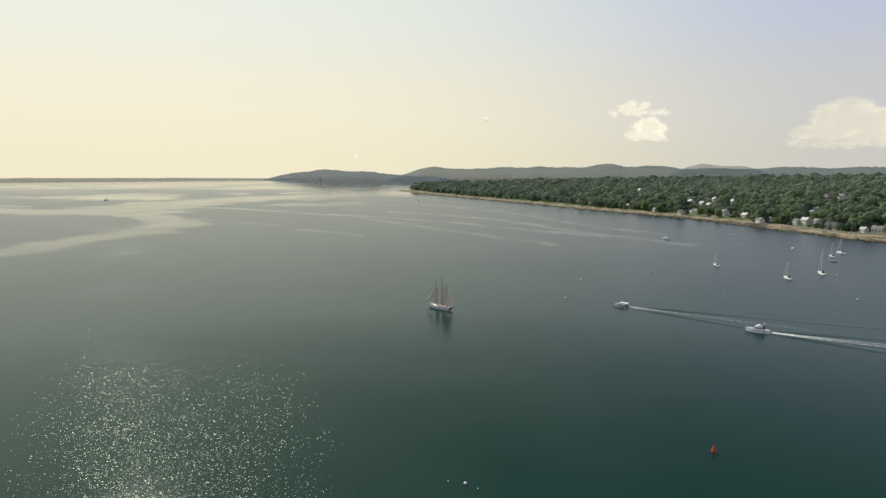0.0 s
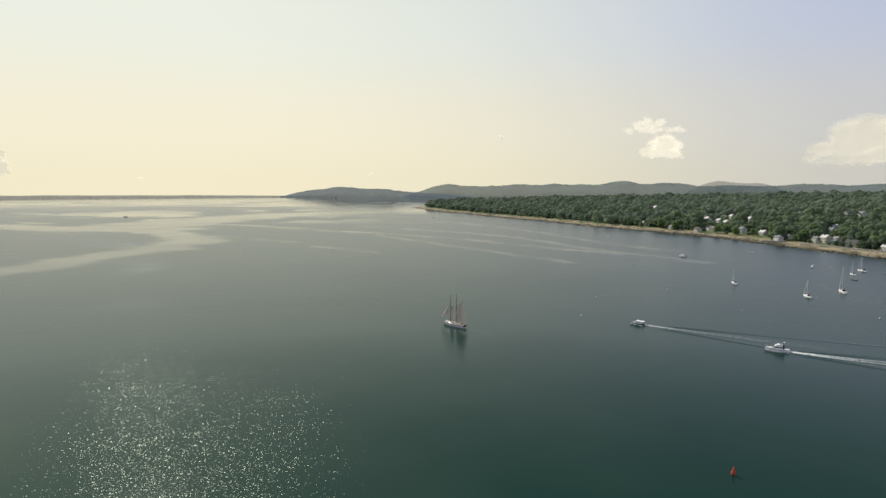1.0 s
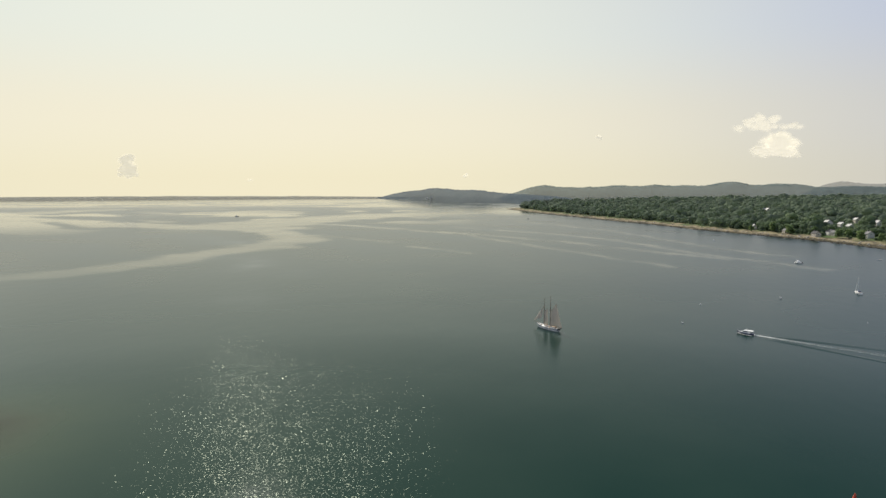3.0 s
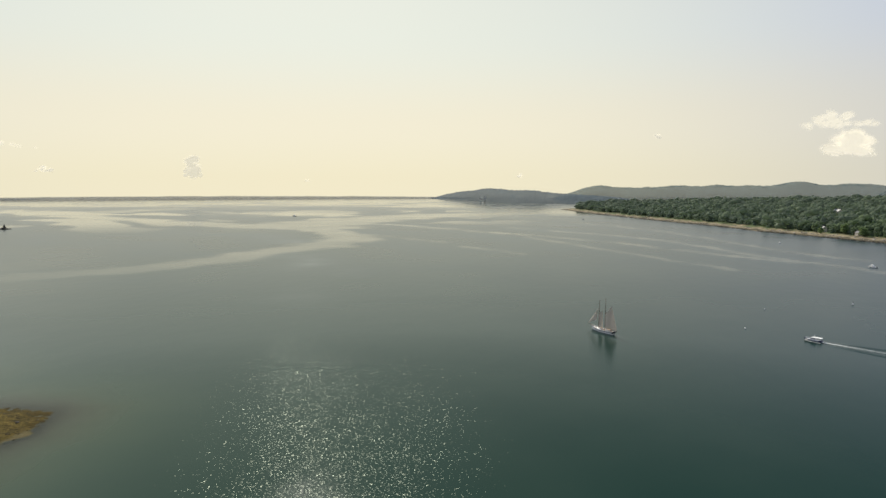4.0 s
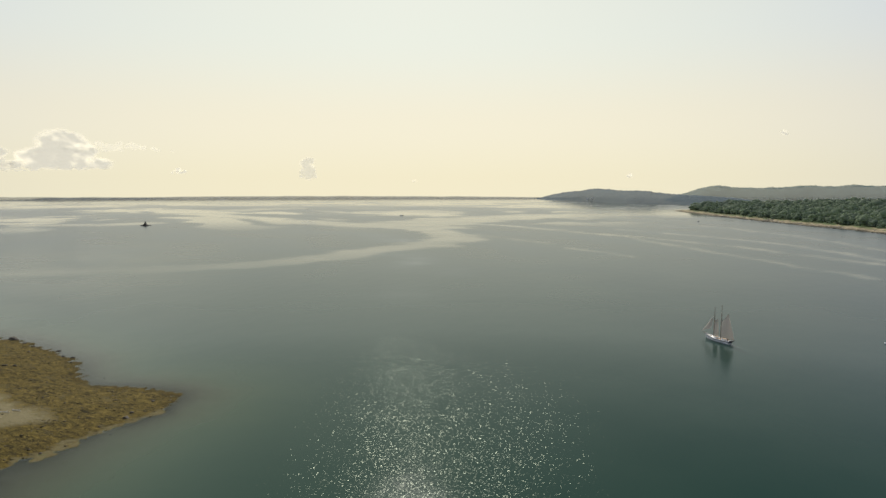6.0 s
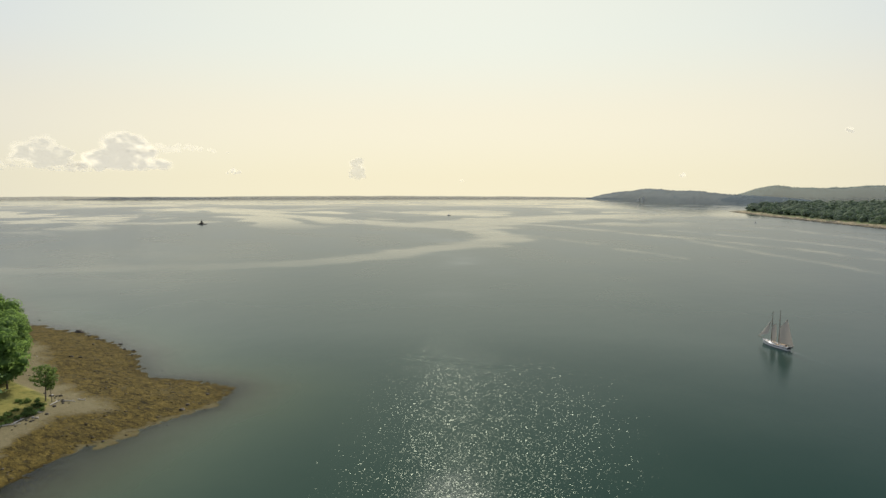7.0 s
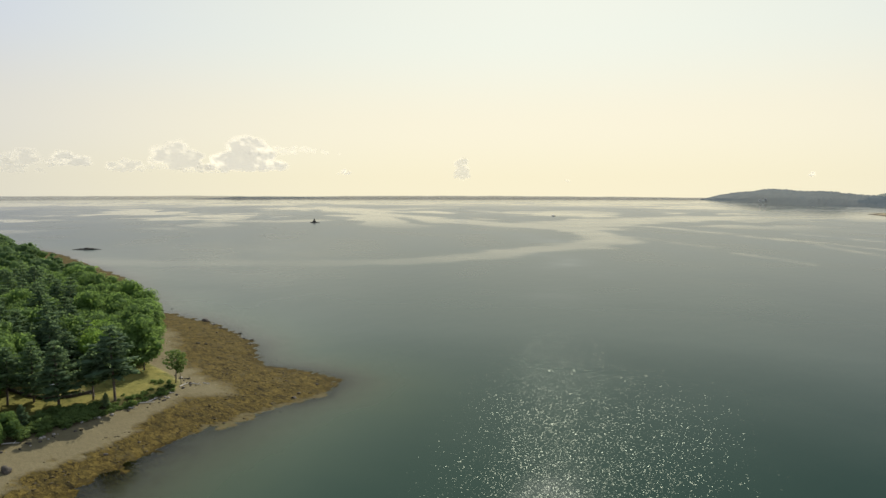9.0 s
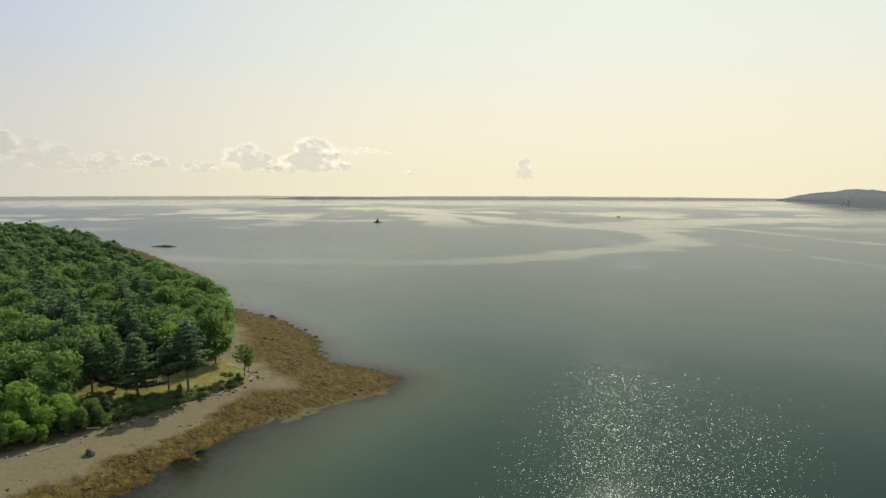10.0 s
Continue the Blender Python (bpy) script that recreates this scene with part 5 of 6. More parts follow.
def sloop(label, x, y, turn, L=8.5, cover=CANVAS, stripe=NAVY, mast=1.25):
    ob = thing("sailboat", label, "boat", "moored sailboats")
    s = L / 9.0
    part("hull", hull_bmesh(L, 2.8 * s, 0.85 * s, 0.5 * s, 0.6 * s, 0.66, 1.7), WHITE, ob, "white fibreglass hull", True)
    part("boot_stripe", strip_bmesh(L, 2.8 * s, 0.85 * s, 0.5 * s, 0.66, 1.7, -0.16, -0.06), stripe, ob)
    part("deck", add_box(bmesh.new(), 0.1, 0, 0.9 * s, L * 0.6, 1.9 * s, 0.06), WHITE, ob)
    c = part("cabin", wedge_bmesh(-1.0 * s, 2.1 * s, -0.9 * s, 1.6 * s, 0.85 * s, 0.7 * s, 0.9 * s, 1.45 * s), WHITE, ob)
    for side in (-1, 1):
        part("port", add_box(bmesh.new(), 0.3 * s, side * 0.78 * s, 1.2 * s, 1.7 * s, 0.08, 0.2 * s), GLASS, c)
    part("cockpit", add_box(bmesh.new(), -2.5 * s, 0, 0.95 * s, 1.9 * s, 1.4 * s, 0.05), DECK, ob)
    part("dodger", wedge_bmesh(-1.7 * s, -0.7 * s, -1.7 * s, -1.0 * s, 0.8 * s, 0.7 * s, 1.0 * s, 2.0 * s), cover, ob, "canvas spray hood")
    part("mast", add_rod(bmesh.new(), (0.8 * s, 0, 0.8 * s), (0.75 * s, 0, L * mast), 0.09, 0.06), WHITE, ob)
    part("boom", add_rod(bmesh.new(), (0.75 * s, 0, 2.1 * s), (-2.9 * s, 0, 2.2 * s), 0.06), STEEL, ob)
    bm = bmesh.new()
    add_rod(bm, (0.6 * s, 0, 2.35 * s), (-2.7 * s, 0, 2.35 * s), 0.22 * s, 0.13 * s, 8)
    part("sail_cover", bm, cover, ob, "furled sail under its cover")
    part("furled_jib", add_rod(bmesh.new(), (L * 0.49, 0, 1.3 * s), (0.85 * s, 0, L * mast * 0.94), 0.07, 0.05, 6), WHITE, ob)
    for side in (-1, 1):
        part("shroud", add_rod(bmesh.new(), (0.6 * s, side * 1.25 * s, 0.95 * s), (0.76 * s, 0, L * mast * 0.93), 0.018, 0.018, 4), STEEL, ob)
    part("backstay", add_rod(bmesh.new(), (-L * 0.48, 0, 0.95 * s), (0.74 * s, 0, L * mast), 0.018, 0.018, 4), STEEL, ob)
    ob.matrix_basis = pose(x, y, 0, 0, 0, turn)


def launch(label, x, y, turn, L=6.5, hull=WHITE):
    ob = thing("motorboat", label, "boat", "moored motorboats")
    s = L / 6.5
    part("hull", hull_bmesh(L, 2.3 * s, 0.75 * s, 0.5 * s, 0.4 * s, 0.85, 2.0), hull, ob, "", True)
    part("rub_rail", strip_bmesh(L, 2.3 * s, 0.75 * s, 0.5 * s, 0.85, 2.0, -0.1, 0.03), DARK, ob)
    c = part("cabin", wedge_bmesh(-0.6 * s, 1.3 * s, -0.5 * s, 0.9 * s, 0.8 * s, 0.7 * s, 0.75 * s, 2.1 * s), WHITE, ob)
    part("windscreen", wedge_bmesh(0.75 * s, 1.3 * s, 0.75 * s, 1.02 * s, 0.66 * s, 0.6 * s, 1.4 * s, 1.95 * s), GLASS, c)
    part("deck", add_box(bmesh.new(), 0.1 * L, 0, 0.86 * s, L * 0.62, 1.7 * s, 0.08), WHITE, ob)
    part("outboard", add_box(bmesh.new(), -L / 2 - 0.2, 0, 0.7 * s, 0.4 * s, 0.45 * s, 1.0 * s, 0, 0.08), DARK, ob)
    ob.matrix_basis = pose(x, y, 0, 0, 0, turn)


def rowboat(label, x, y, turn, L=3.2, hull=DARK):
    ob = thing("dinghy", label, "boat", "moored dinghies")
    part("hull", hull_bmesh(L, 1.4, 0.5, 0.3, 0.2, 0.8, 1.8), hull, ob, "", True)
    part("gunwale", strip_bmesh(L, 1.4, 0.5, 0.3, 0.8, 1.8, -0.05, 0.06), WHITE, ob)
    for k in (-0.7, 0.3):
        part("thwart", add_box(bmesh.new(), k, 0, 0.6, 0.25, 1.1, 0.05), DECK, ob)
    ob.matrix_basis = pose(x, y, 0, 0, 0, turn)


schooner()
cruiser("motor_cruiser", "white motor cruiser with a flybridge running fast", 8.0, 3.0, 118.2, 226.0, -0.87, 0.49, DARK, True)
cruiser("motor_launch", "blue and white cabin launch with a long hardtop under way", 6.3, 2.5, 79.5, 269.8, -0.82, 0.57, NAVY, False)
sloop("white sloop moored with a blue sail cover", 174, 388, 90, 7.6)
sloop("white sloop moored with a dark spray hood", 193, 340.5, 90, 7.6, DARK, DARK, 1.25)
sloop("larger white sloop moored with dark canvas", 221.5, 356, 81, 9.0, DARK, NAVY, 1.66)
sloop("small white sloop at a mooring near the beach", 291.5, 447.5, 96, 8.4, CANVAS, NAVY, 1.35)
sloop("very small sloop with a bare mast on a mooring", 273.6, 429.5, 92, 6.2, DARK, NAVY, 1.55)
launch("white cabin motorboat lying at a mooring", 197, 541, 118, 7.0)
launch("small white open motorboat at a mooring", 268.7, 470, 60, 5.2)
rowboat("dark dinghy lying at a mooring", 259.1, 405, 112, 4.4)
rowboat("small white dinghy off the beach", 272.5, 574.5, 170, 3.6, WHITE)
launch("distant motorboat crossing the open bay", -693, 1271, 175, 9.0, DARK)
sloop("distant little boat off the wooded cape", -49.6, 1262, 60, 6.0, DARK, DARK, 1.1)


# ---- buoys ----
def mooring_ball(x, y, r=0.35, label="white mooring ball floating"):
    ob = thing("mooring_buoy", label, "buoy", "mooring buoys")
    bm = bmesh.new()
    bmesh.ops.create_uvsphere(bm, u_segments=14, v_segments=9, radius=r, matrix=Matrix.Translation((0, 0, r * 0.4)) @ Matrix.Diagonal((1, 1, 0.85, 1)))
    part("float", bm, WHITE, ob, "", True)
    bm = bmesh.new()
    add_rod(bm, (0, 0, -0.2), (0, 0, r * 0.4 + r), 0.05)
    part("pendant_eye", bm, STEEL, ob)
    part("band", add_rod(bmesh.new(), (0, 0, r * 0.35), (0, 0, r * 0.55), r * 1.01, r * 1.01, 14), NAVY, ob)
    ob.matrix_basis = pose(x, y, 0)


for x, y, r in [(194.5, 284, 0.45), (76.6, 336.5, 0.35), (58.2, 287.6, 0.38), (185.6, 763, 0.9), (4.3, 112.4, 0.33), (283, 470, 0.4), (228, 352, 0.4), (196, 337, 0.35), (244, 500, 0.5), (1.0, 113.5, 0.14), (6.6, 110.6, 0.14), (140, 302, 0.25), (287, 442, 0.4)]:
    mooring_ball(x, y, r)

nun = thing("channel_buoy", "red channel buoy leaning a little in the tide", "buoy")
bm = bmesh.new()
add_rod(bm, (0, 0, -0.4), (0, 0, 0.55), 0.42, 0.42, 16)
part("float", bm, RED, nun, "", False)
part("cone", add_rod(bmesh.new(), (0, 0, 0.55), (0, 0, 1.65), 0.42, 0.14, 16), RED, nun)
part("cap", add_rod(bmesh.new(), (0, 0, 1.65), (0, 0, 1.78), 0.15, 0.10, 12), RED, nun)
part("lifting_eye", add_rod(bmesh.new(), (0, -0.1, 1.82), (0, 0.1, 1.82), 0.04), DARK, nun)
part("waterline", add_rod(bmesh.new(), (0, 0, -0.1), (0, 0, 0.12), 0.432, 0.432, 16), DARK, nun, "dark weedy waterline")
nun.matrix_basis = pose(57.9, 125.6, 0, 3, 4, 0)

spar = thing("spar_buoy", "small dark and white marker buoy", "buoy")
part("float", add_rod(bmesh.new(), (0, 0, -0.4), (0, 0, 0.7), 0.42, 0.42, 12), WHITE, spar)
part("post", add_rod(bmesh.new(), (0, 0, 0.7), (0, 0, 1.5), 0.16, 0.12, 10), DARK, spar)
spar.matrix_basis = pose(124.4, 363.4, 0)


# ---- wakes ----
def foam_material():
    g = Graph("wake_foam")
    p = g.position()
    k = g.attr("foam")
    n = g.noise(p, 1.1, 5, 0.7)
    cover = g.math("MULTIPLY", g.ramp(n, (0.36, 0.2), (0.6, 1.0)), g.math("POWER", k, 1.1))
    white = g.surface((0.78, 0.8, 0.78), 0.8, g.bump(n, 0.6, 0.2))
    m = g.node("ShaderNodeMixShader", {0: cover})
    g.l.new(g.node("ShaderNodeBsdfTransparent").outputs[0], m.inputs[1])
    g.l.new(white, m.inputs[2])
    return g.done(m.outputs[0])


WAKE = foam_material()


def wake(label, x, y, fx, fy, start, length, w0, w1, strength):
    """Churned foam astern: bright edges, broken middle, fading with distance."""
    u = np.linspace(0, 1, 90)
    v = np.linspace(-1, 1, 25)
    U, V = np.meshgrid(u, v)
    n = math.hypot(fx, fy)
    fx, fy = fx / n, fy / n
    along, across = -(start + U * length), V * (w0 + (w1 - w0) * U ** 0.7)
    across = across + 0.35 * np.sin(U * 21 + 1) * U
    X, Y = x + fx * along - fy * across, y + fy * along + fx * across
    edge = np.exp(-((np.abs(V) - 0.75) / 0.12) ** 2) * np.where(V > 0, 1.0, 0.6) + 1.2 * np.exp(-(V / 0.7) ** 2) * np.exp(-U * 12) + 0.35 * np.exp(-((V + 0.15) / 0.14) ** 2) * np.exp(-U * 2.5) + 0.03
    k = strength * (1 + 0.6 * np.exp(-U * 7)) * edge * (1 - U) ** 0.8 * smooth(1.0, 0.8, np.abs(V))
    ob = grid_mesh("wake", X, Y, np.full(X.shape, 0.12) + 0.10 * k, WAKE, attrs={"foam": np.clip(k, 0, 1)})
    return tagged(ob, label, "wake", kind="stuff")


def wave_train(x, y, fx, fy, spread, length, crest, start=2.0):
    """Smooth bow-wave ridges that open out astern, as raised bands of water."""
    n = math.hypot(fx, fy)
    fx, fy = fx / n, fy / n
    for side in (-1, 1):
        for k in range(2):
            u = np.linspace(0, 1, 70)
            v = np.linspace(-1, 1, 9)
            U, V = np.meshgrid(u, v)
            along = -(start + U * length * (1 - 0.12 * k)) - k * 3.0
            across = side * (2.2 + (U * length) * math.tan(radians(spread)) - k * 1.6) + V * (0.9 + 1.4 * U)
            X, Y = x + fx * along - fy * across, y + fy * along + fx * across
            Z = crest * (1 - 0.55 * U) * (0.75 ** k) * np.sin(np.pi * smooth(0, 0.12, U) / 2) * (1 - V ** 2) ** 2 * smooth(1, 0.9, U) + 0.012 - 0.05 * np.abs(V) ** 6
            ob = grid_mesh("bow_wave", X, Y, Z, SEA, attrs={"depth": np.ones(X.shape), "calm": np.full(X.shape, 0.55), "ruffle": np.full(X.shape, 0.08), "chop": np.full(X.shape, 0.25), "sheen": np.full(X.shape, 0.6)})
            tagged(ob, "smooth dark bow wave spreading from a running boat", "wave", kind="stuff")


wake("white foaming wake of the flybridge cruiser", 118.2, 226.0, -0.87, 0.49, 4.0, 130, 1.1, 5.0, 1.0)
wake("thin white wake of the cabin launch", 79.5, 269.8, -0.82, 0.57, 3.0, 80, 0.7, 2.2, 0.9)
wake("faint flat trail behind the schooner", -1.5, 265.5, -0.66, 0.75, 7.0, 40, 0.8, 2.2, 0.10)
wave_train(118.2, 226.0, -0.87, 0.49, 12.0, 95, 0.20)
wave_train(79.5, 269.8, -0.82, 0.57, 9.5, 170, 0.19)


def bow_foam(x, y, fx, fy, L, b):
    n = math.hypot(fx, fy)
    fx, fy = fx / n, fy / n
    u, v = np.linspace(0, 1, 30), np.linspace(0, 1, 6)
    U, V = np.meshgrid(u, v)
    for side in (-1, 1):
        along = L * 0.46 - U * L * 0.95
        across = side * (b * 0.5 * np.clip(U * 2.2, 0.05, 1) ** 0.6 + V * (0.6 + 0.9 * U))
        X, Y = x + fx * along - fy * across, y + fy * along + fx * across
        k = 2.2 * (1 - V) * (1 - 0.3 * U)
        ob = grid_mesh("bow_foam", X, Y, 0.10 + 0.42 * (1 - V) * np.exp(-U * 3), WAKE, attrs={"foam": np.clip(k, 0, 1)})
        tagged(ob, "white spray along the running hull", "wake", kind="stuff")


bow_foam(118.2, 226.0, -0.87, 0.49, 8.2, 2.9)
bow_foam(79.5, 269.8, -0.82, 0.57, 6.5, 2.4)

# ---- rocks, islets, driftwood, garden wall ----
def boulder(name, label, x, y, size, material, z=None, flat=0.65, group="", seed=0, category="rock"):
    r = np.random.RandomState(seed)
    co, fa = BALL3 if size > 1.2 else BALL2
    w = 1 + 0.22 * np.sin(co @ r.uniform(-2.6, 2.6, 3) + r.uniform(0, 6)) + 0.14 * np.sin(co @ r.uniform(-5, 5, 3)) + r.uniform(-0.05, 0.05, len(co))
    p = co * w[:, None]
    p = p * np.array([1.0, r.uniform(0.65, 0.95), flat]) * size * 0.5
    h = Heap()
    h.add(p, fa)
    ob = tagged(new(name, h.mesh(name, material)), label, category, group)
    if z is None:
        z = ground_at(x, y)
    ob.matrix_basis = pose(x, y, z + 0.12 * size, 0, 0, r.uniform(0, 360))
    return ob


boulder("boulder", "large dark boulder alone on the sand", -148.8, 39.6, 2.6, ROCK, flat=0.7, seed=2)
ROCKS = [(-225.3, 145.1, 1.9), (-259.2, 149, 4.2), (-211.2, 141.1, 1.9), (-179.9, 130.1, 1.0), (-170.2, 136.2, 0.8), (-301, 149.3, 2.0), (-300, 154.5, 1.8), (-136.6, 99.5, 1.0),
         (-144.1, 64.8, 0.9), (-140.4, 84.8, 0.8), (-141.6, 107.9, 1.9), (-143.5, 111, 1.3), (-219.1, 122.5, 2.2), (-216, 124, 1.6), (-143.1, 56.9, 1.1), (-216, 140.5, 1.5), (-206, 137, 1.3),
         (-248, 146.5, 2.0), (-240, 145, 1.6), (-187, 121, 0.7), (-199, 131, 0.9), (-233, 139, 1.2), (-139, 47, 0.7), (-152, 110, 0.6), (-160, 118, 0.7), (-146, 120, 1.2)]
for i, (x, y, s) in enumerate(ROCKS):
    boulder("rock", "dark wet rock at the tide line", x, y, s * 0.85, ROCK, max(ground_at(x, y), -0.25) - 0.05 * s, 0.5, "rocks on the tidal flat", 10 + i)
random.seed(5)
for i in range(55):
    k = random.random()
    q = k * (len(BANK[2:11]) - 1)
    j = int(q)
    a, b = BANK[2 + j], BANK[3 + j]
    t = q - j
    x, y = a[0] + (b[0] - a[0]) * t + random.uniform(0.2, 3.2), a[1] + (b[1] - a[1]) * t + random.uniform(-0.6, 1.8)
    boulder("stone", "pale weathered stone at the foot of the bank", x, y, random.uniform(0.35, 1.0), random.choice([PALE_ROCK, ROCK, ROCK]), None, 0.6, "stones along the bank", 100 + i)
for i in range(26):
    x, y = random.uniform(-190, -140), random.uniform(90, 126)
    if inside_by(POINT, np.array([x]), np.array([y]))[0] > 2 and inside_by(BANK, np.array([x]), np.array([y]))[0] < -2:
        boulder("stone", "weed-covered stone on the tidal flat", x, y, random.uniform(0.3, 0.7), ROCK, None, 0.4, "stones on the flat", 300 + i)

LOGS = [(-166.2, 76.5, 5.5, 60), (-172.6, 91.5, 4.0, 115), (-165.6, 72.3, 4.5, 40), (-162.0, 44.2, 3.4, 70), (-157.6, 34.2, 5.0, 95), (-168.5, 84, 4.2, 75),
        (-171, 94.5, 3.6, 20), (-166.8, 79.5, 3.2, 110), (-169.5, 97, 2.8, 10), (-164.3, 62, 4.6, 100)]
for x, y, L, turn in LOGS:
    log = bmesh.new()
    c, s = math.cos(radians(turn)) * L / 2, math.sin(radians(turn)) * L / 2
    z0, z1 = ground_at(x - c, y - s), ground_at(x + c, y + s)
    add_rod(log, (x - c, y - s, z0 + 0.15), (x, y, (z0 + z1) / 2 + 0.25), 0.13, 0.11, 8)
    add_rod(log, (x, y, (z0 + z1) / 2 + 0.25), (x + c, y + s, z1 + 0.2), 0.11, 0.05, 7)
    add_rod(log, (x + c * 0.3, y + s * 0.3, z1 + 0.2), (x + c * 0.6 - s * 0.3, y + s * 0.6 + c * 0.3, z1 + 0.7), 0.07, 0.03, 5)
    tagged(part("driftwood", log, DRIFT), "bleached driftwood log stranded below the bank", "driftwood", "driftwood along the bank")

# low curved garden wall on the lawn, stone by stone
wall = thing("garden_wall", "low dark curved stone wall edging the lawn", "wall")
arc = [(-197.5, 54), (-190, 56), (-184.5, 59.2), (-182, 64), (-181.6, 70)]
shared = None
for (ax, ay), (bx, by) in zip(arc[:-1], arc[1:]):
    L = math.hypot(bx - ax, by - ay)
    n = int(L / 0.75)
    for i in range(n):
        for row in range(2):
            k = (i + 0.5 * row + 0.25) / n
            x, y = ax + (bx - ax) * k, ay + (by - ay) * k
            if shared is None:
                shared = part("stone", add_box(bmesh.new(), 0, 0, 0, 0.72, 0.5, 0.42, 0, 0.05), ROCK, wall)
                ob = shared
            else:
                ob = new("stone", shared.data)
                ob.parent = wall
            ob.matrix_basis = pose(x, y, ground_at(x, y) + 0.15 + 0.43 * row, random.uniform(-4, 4), random.uniform(-4, 4), math.degrees(math.atan2(by - ay, bx - ax)) + random.uniform(-6, 6))
for i in range(16):
    k = i / 15
    x, y = -196 + 17 * k, 62 + 7 * k + 2.0 * math.sin(k * 3.1)
    boulder("edging_stone", "small whitewashed stone edging the lawn", x, y, 0.5, PALE_ROCK, None, 0.7, "edging stones", 500 + i)

shed = thing("skiff", "white skiff lying upturned on the lawn", "boat")
part("hull", hull_bmesh(4.2, 1.5, 0.6, 0.3, 0.05, 0.8, 1.8), WHITE, shed, "", True)
part("keel", add_box(bmesh.new(), 0, 0, -0.08, 3.6, 0.08, 0.10), WHITE, shed)
shed.matrix_basis = pose(-193, 65, ground_at(-193, 65) + 0.75, 180, 0, 60)

# islets
def ledge(label, x, y, long, wide, high, turn, seed):
    r = np.random.RandomState(seed)
    h = Heap()
    for i in range(9):
        k = (i - 4) / 4
        c = (k * long * 0.42, r.uniform(-0.2, 0.2) * wide, -0.1 * high)
        h.add(*lump(r, BALL2, c, (long * 0.16, wide * r.uniform(0.3, 0.5), high * (1 - 0.6 * k * k) * r.uniform(0.7, 1.15)), 0.18))
    ob = tagged(new("ledge", h.mesh("ledge", ROCK)), label, "rock")
    ob.matrix_basis = pose(x, y, 0, 0, 0, turn)
    return ob


ledge("low dark rock ledge awash in the bay", -666, 257, 24, 6, 1.9, 45, 3)
ledge("dark rock ledge carrying a beacon", -891.5, 734, 15, 9, 3.0, 40, 4)
beacon = thing("beacon", "dark conical day beacon on a rock ledge", "beacon")
part("base", add_rod(bmesh.new(), (0, 0, 1.5), (0, 0, 3.4), 2.9, 2.4, 12), ROCK, beacon)
part("tower", add_rod(bmesh.new(), (0, 0, 3.4), (0, 0, 7.0), 2.0, 0.7, 12), ROCK, beacon)
part("topmark", add_rod(bmesh.new(), (0, 0, 7.0), (0, 0, 9.0), 0.35, 0.2, 8), DARK, beacon)
beacon.matrix_basis = pose(-891.5, 734, 0)

# white buildings on the headland shore
for az, r, z in ((-11.2, 3220, 14), (-8.6, 2960, 26), (-11.6, 3270, 9)):
    hx0, hy0 = r * math.sin(radians(az)), r * math.cos(radians(az))
    far_house = house(hx0, hy0, 10, 8, 5.0, 80, "pale", "white")
    far_house.location.z = z
    far_house["label"] = "white farmhouse on the wooded headland slope"
    far_house["group"] = "houses on the headland"

# tufts of rockweed and small stones left about on the flats
tufts, pebbles = Heap(), Heap()
rs = np.random.RandomState(77)
tx, ty = rs.uniform(-235, -128, 5200), rs.uniform(12, 140, 5200)
tz, tw, tb = point_height(tx, ty)
keep = (tb < -1.5) & (tw > 1.0) & ((tz < 1.15) | (tb > -4)) & (waves(tx, ty, 22, 91) + rs.uniform(-0.8, 0.8, len(tx)) > 0.5)
for x, y, z, b in zip(tx[keep], ty[keep], tz[keep], tb[keep]):
    s = rs.uniform(0.12, 0.34)
    if b > -4.5 and rs.uniform() < 0.6:
        pebbles.add(*lump(rs, BALL1, (x, y, z + s * 0.15), (s * 0.7, s * 0.7, s * 0.4), 0.25))
    else:
        tufts.add(*lump(rs, BALL1, (x, y, z + s * 0.05), (s * rs.uniform(0.8, 1.8), s * rs.uniform(0.8, 1.8), s * 0.35), 0.3))
WEED = worn("wet_rockweed", (0.012, 0.010, 0.005), (0.075, 0.055, 0.02), 1.5, 0.7, bump=0.6, depth=0.05, spec=0.15)
tagged(new("rockweed", tufts.mesh("rockweed", WEED)), "dark brown tufts of rockweed scattered over the tidal flats", "seaweed", kind="stuff")
tagged(new("shingle", pebbles.mesh("shingle", PALE_ROCK)), "pale stones strewn below the grassy bank", "stones", kind="stuff")

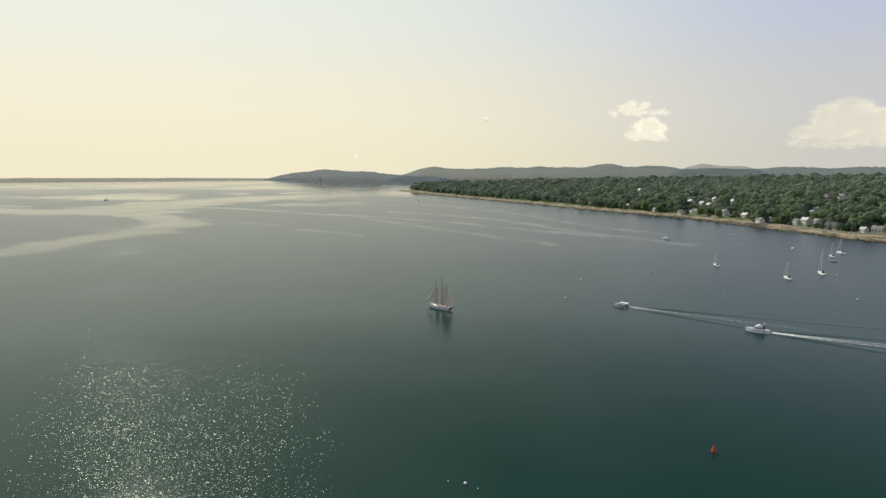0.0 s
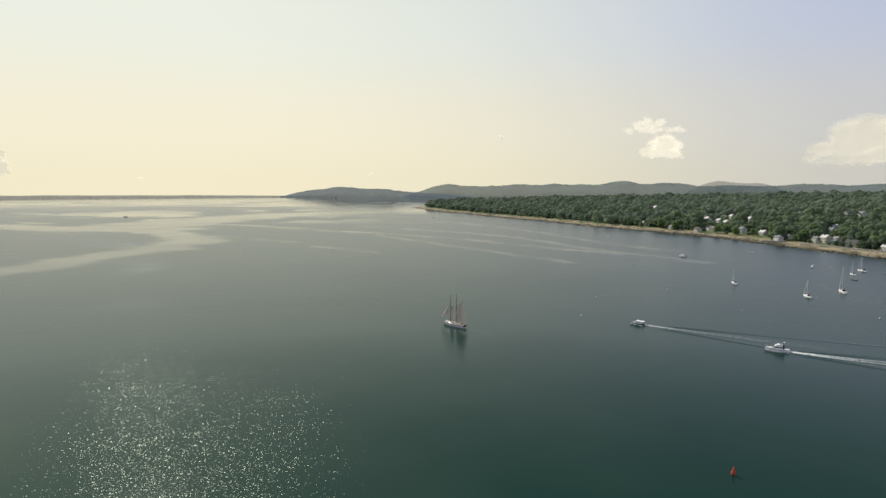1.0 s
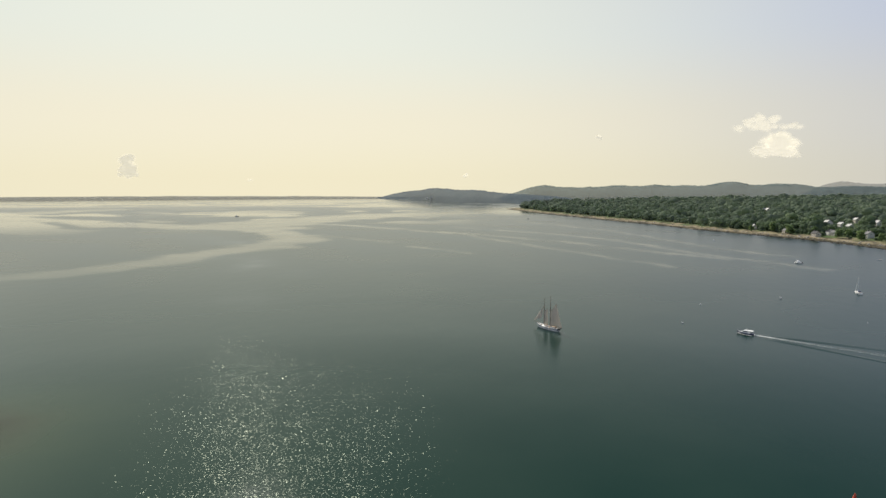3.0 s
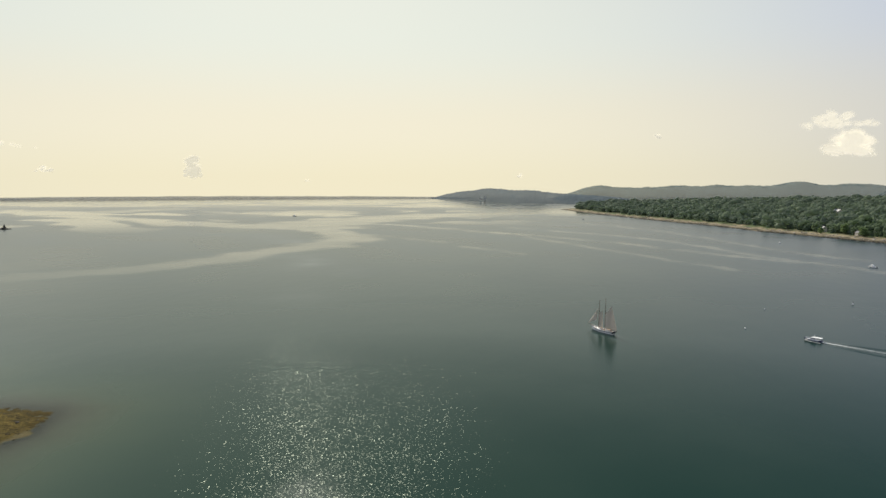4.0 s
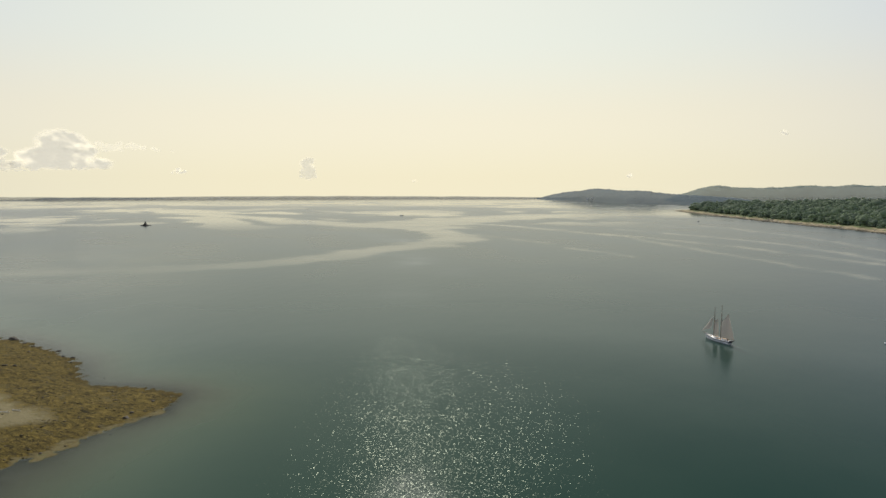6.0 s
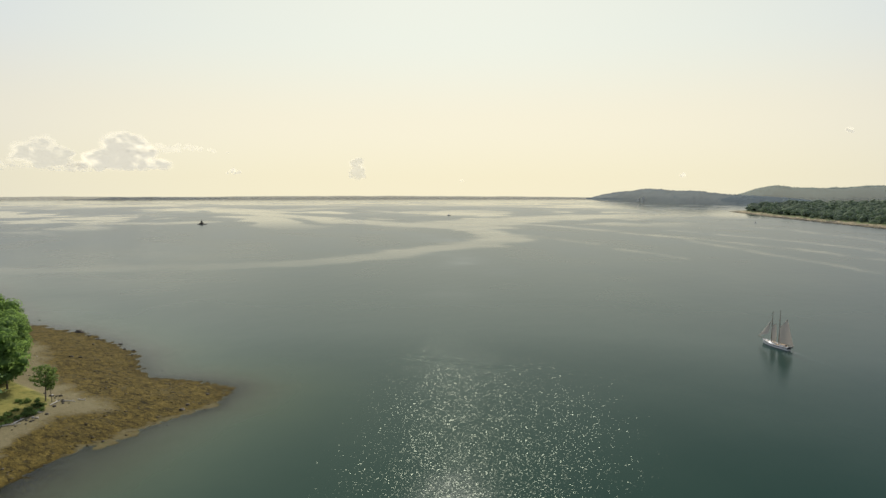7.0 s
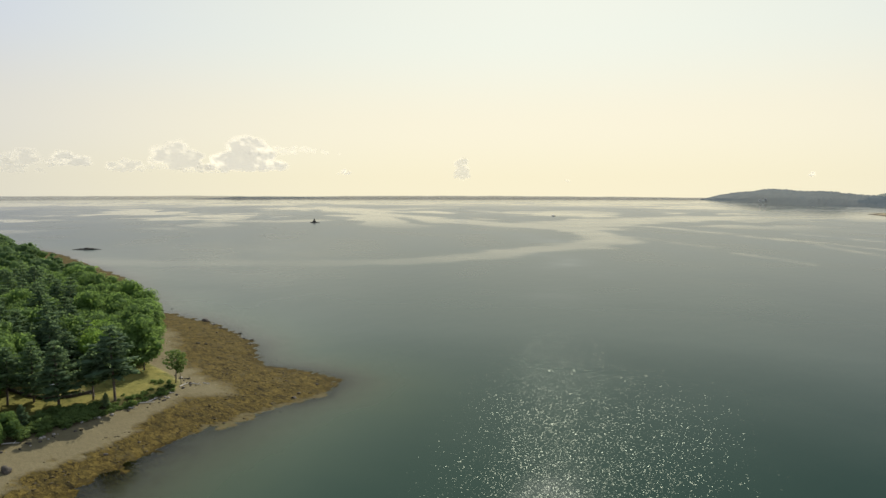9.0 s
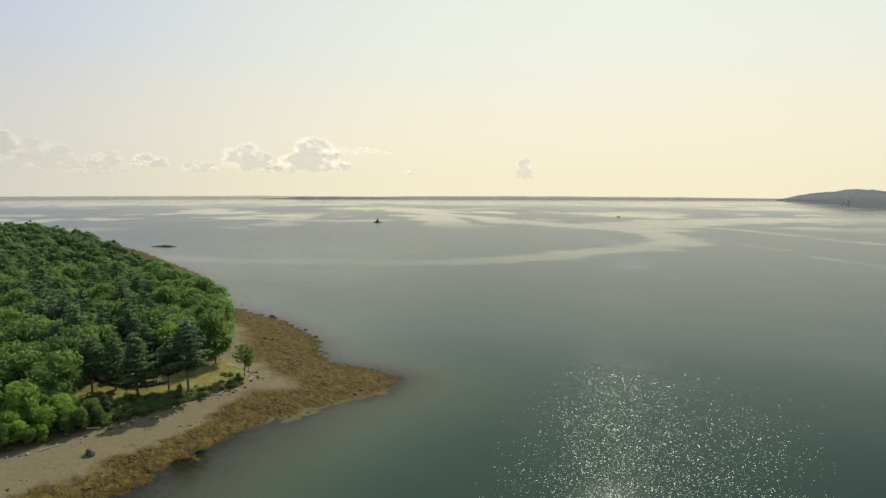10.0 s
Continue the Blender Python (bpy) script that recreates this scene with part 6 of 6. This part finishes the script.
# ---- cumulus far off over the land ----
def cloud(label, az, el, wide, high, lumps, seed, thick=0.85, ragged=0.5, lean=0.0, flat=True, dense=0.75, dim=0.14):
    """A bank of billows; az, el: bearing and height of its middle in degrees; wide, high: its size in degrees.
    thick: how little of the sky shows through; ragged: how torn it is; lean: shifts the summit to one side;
    dense, dim: how grey the shading painted into its middle and its rim is."""
    r = np.random.RandomState(seed)
    R = 4850.0
    k = R * math.tan(radians(1.0))
    W, H = wide * k, high * k
    step = max(1.6, min(W / 300, H / 60))
    u, v = np.arange(-0.66 * W, 0.66 * W, step), np.arange(-0.72 * H, 0.8 * H, step)
    U, V = np.meshgrid(u, v)
    size = min(W, H)
    wob = np.array([noise.fractal((a / size * 1.9 + seed * 7, b / size * 3.0, 0.0), 0.7, 2.1, 6) for a, b in zip(U.ravel(), V.ravel())]).reshape(U.shape)
    deep, puff = np.full(U.shape, -1.0), np.zeros(U.shape)
    for i in range(lumps * (9 if flat and size > 120 else 4 if flat else 1)):
        small, tiny = i >= lumps, i >= lumps * 4
        cu = np.clip(r.normal(lean * 0.3, 0.34), -0.9, 0.9)
        crest = max(0.1, 1 - abs(cu - lean * 0.5) ** 1.4)
        cv = r.uniform(-0.42, 0.42) * crest - 0.42 * (1 - crest)
        rad = size * (r.uniform(0.03, 0.065) if tiny else r.uniform(0.07, 0.13) if small else r.uniform(0.16, 0.30)) * (0.6 + 0.5 * crest)
        d2 = (((U - cu * W * 0.5) / 1.6) ** 2 + (V - cv * H) ** 2) / rad ** 2
        deep = np.maximum(deep, (0.3 if tiny else 0.55 if small else 1.0) * (1 - np.sqrt(d2)))
        puff = np.log(np.exp(9 * puff) + np.exp(9 * (0.62 if tiny else 0.82 if small else 1.0) * np.sqrt(np.clip(1 - d2, 0, 1)))) / 9
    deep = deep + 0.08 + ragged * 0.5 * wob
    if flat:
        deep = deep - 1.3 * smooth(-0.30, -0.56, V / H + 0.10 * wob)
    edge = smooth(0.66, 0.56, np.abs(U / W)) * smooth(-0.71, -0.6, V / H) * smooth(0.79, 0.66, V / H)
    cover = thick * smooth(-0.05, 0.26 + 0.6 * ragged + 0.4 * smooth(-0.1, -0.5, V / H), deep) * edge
    # painted shading: greyer towards the middle and the base, bright at the rim
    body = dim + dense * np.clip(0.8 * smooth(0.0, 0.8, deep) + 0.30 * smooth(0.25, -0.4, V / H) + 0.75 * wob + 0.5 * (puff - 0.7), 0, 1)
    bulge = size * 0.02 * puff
    keep = cover > 0.004
    cells = keep[:-1, :-1] | keep[1:, :-1] | keep[:-1, 1:] | keep[1:, 1:]
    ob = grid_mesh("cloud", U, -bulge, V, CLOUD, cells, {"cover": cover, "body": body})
    a = radians(az)
    ob.matrix_basis = pose(R * math.sin(a), R * math.cos(a), EYE + R * math.tan(radians(el)), 0, 0, -az)
    return tagged(ob, label, "cloud", kind="structure")


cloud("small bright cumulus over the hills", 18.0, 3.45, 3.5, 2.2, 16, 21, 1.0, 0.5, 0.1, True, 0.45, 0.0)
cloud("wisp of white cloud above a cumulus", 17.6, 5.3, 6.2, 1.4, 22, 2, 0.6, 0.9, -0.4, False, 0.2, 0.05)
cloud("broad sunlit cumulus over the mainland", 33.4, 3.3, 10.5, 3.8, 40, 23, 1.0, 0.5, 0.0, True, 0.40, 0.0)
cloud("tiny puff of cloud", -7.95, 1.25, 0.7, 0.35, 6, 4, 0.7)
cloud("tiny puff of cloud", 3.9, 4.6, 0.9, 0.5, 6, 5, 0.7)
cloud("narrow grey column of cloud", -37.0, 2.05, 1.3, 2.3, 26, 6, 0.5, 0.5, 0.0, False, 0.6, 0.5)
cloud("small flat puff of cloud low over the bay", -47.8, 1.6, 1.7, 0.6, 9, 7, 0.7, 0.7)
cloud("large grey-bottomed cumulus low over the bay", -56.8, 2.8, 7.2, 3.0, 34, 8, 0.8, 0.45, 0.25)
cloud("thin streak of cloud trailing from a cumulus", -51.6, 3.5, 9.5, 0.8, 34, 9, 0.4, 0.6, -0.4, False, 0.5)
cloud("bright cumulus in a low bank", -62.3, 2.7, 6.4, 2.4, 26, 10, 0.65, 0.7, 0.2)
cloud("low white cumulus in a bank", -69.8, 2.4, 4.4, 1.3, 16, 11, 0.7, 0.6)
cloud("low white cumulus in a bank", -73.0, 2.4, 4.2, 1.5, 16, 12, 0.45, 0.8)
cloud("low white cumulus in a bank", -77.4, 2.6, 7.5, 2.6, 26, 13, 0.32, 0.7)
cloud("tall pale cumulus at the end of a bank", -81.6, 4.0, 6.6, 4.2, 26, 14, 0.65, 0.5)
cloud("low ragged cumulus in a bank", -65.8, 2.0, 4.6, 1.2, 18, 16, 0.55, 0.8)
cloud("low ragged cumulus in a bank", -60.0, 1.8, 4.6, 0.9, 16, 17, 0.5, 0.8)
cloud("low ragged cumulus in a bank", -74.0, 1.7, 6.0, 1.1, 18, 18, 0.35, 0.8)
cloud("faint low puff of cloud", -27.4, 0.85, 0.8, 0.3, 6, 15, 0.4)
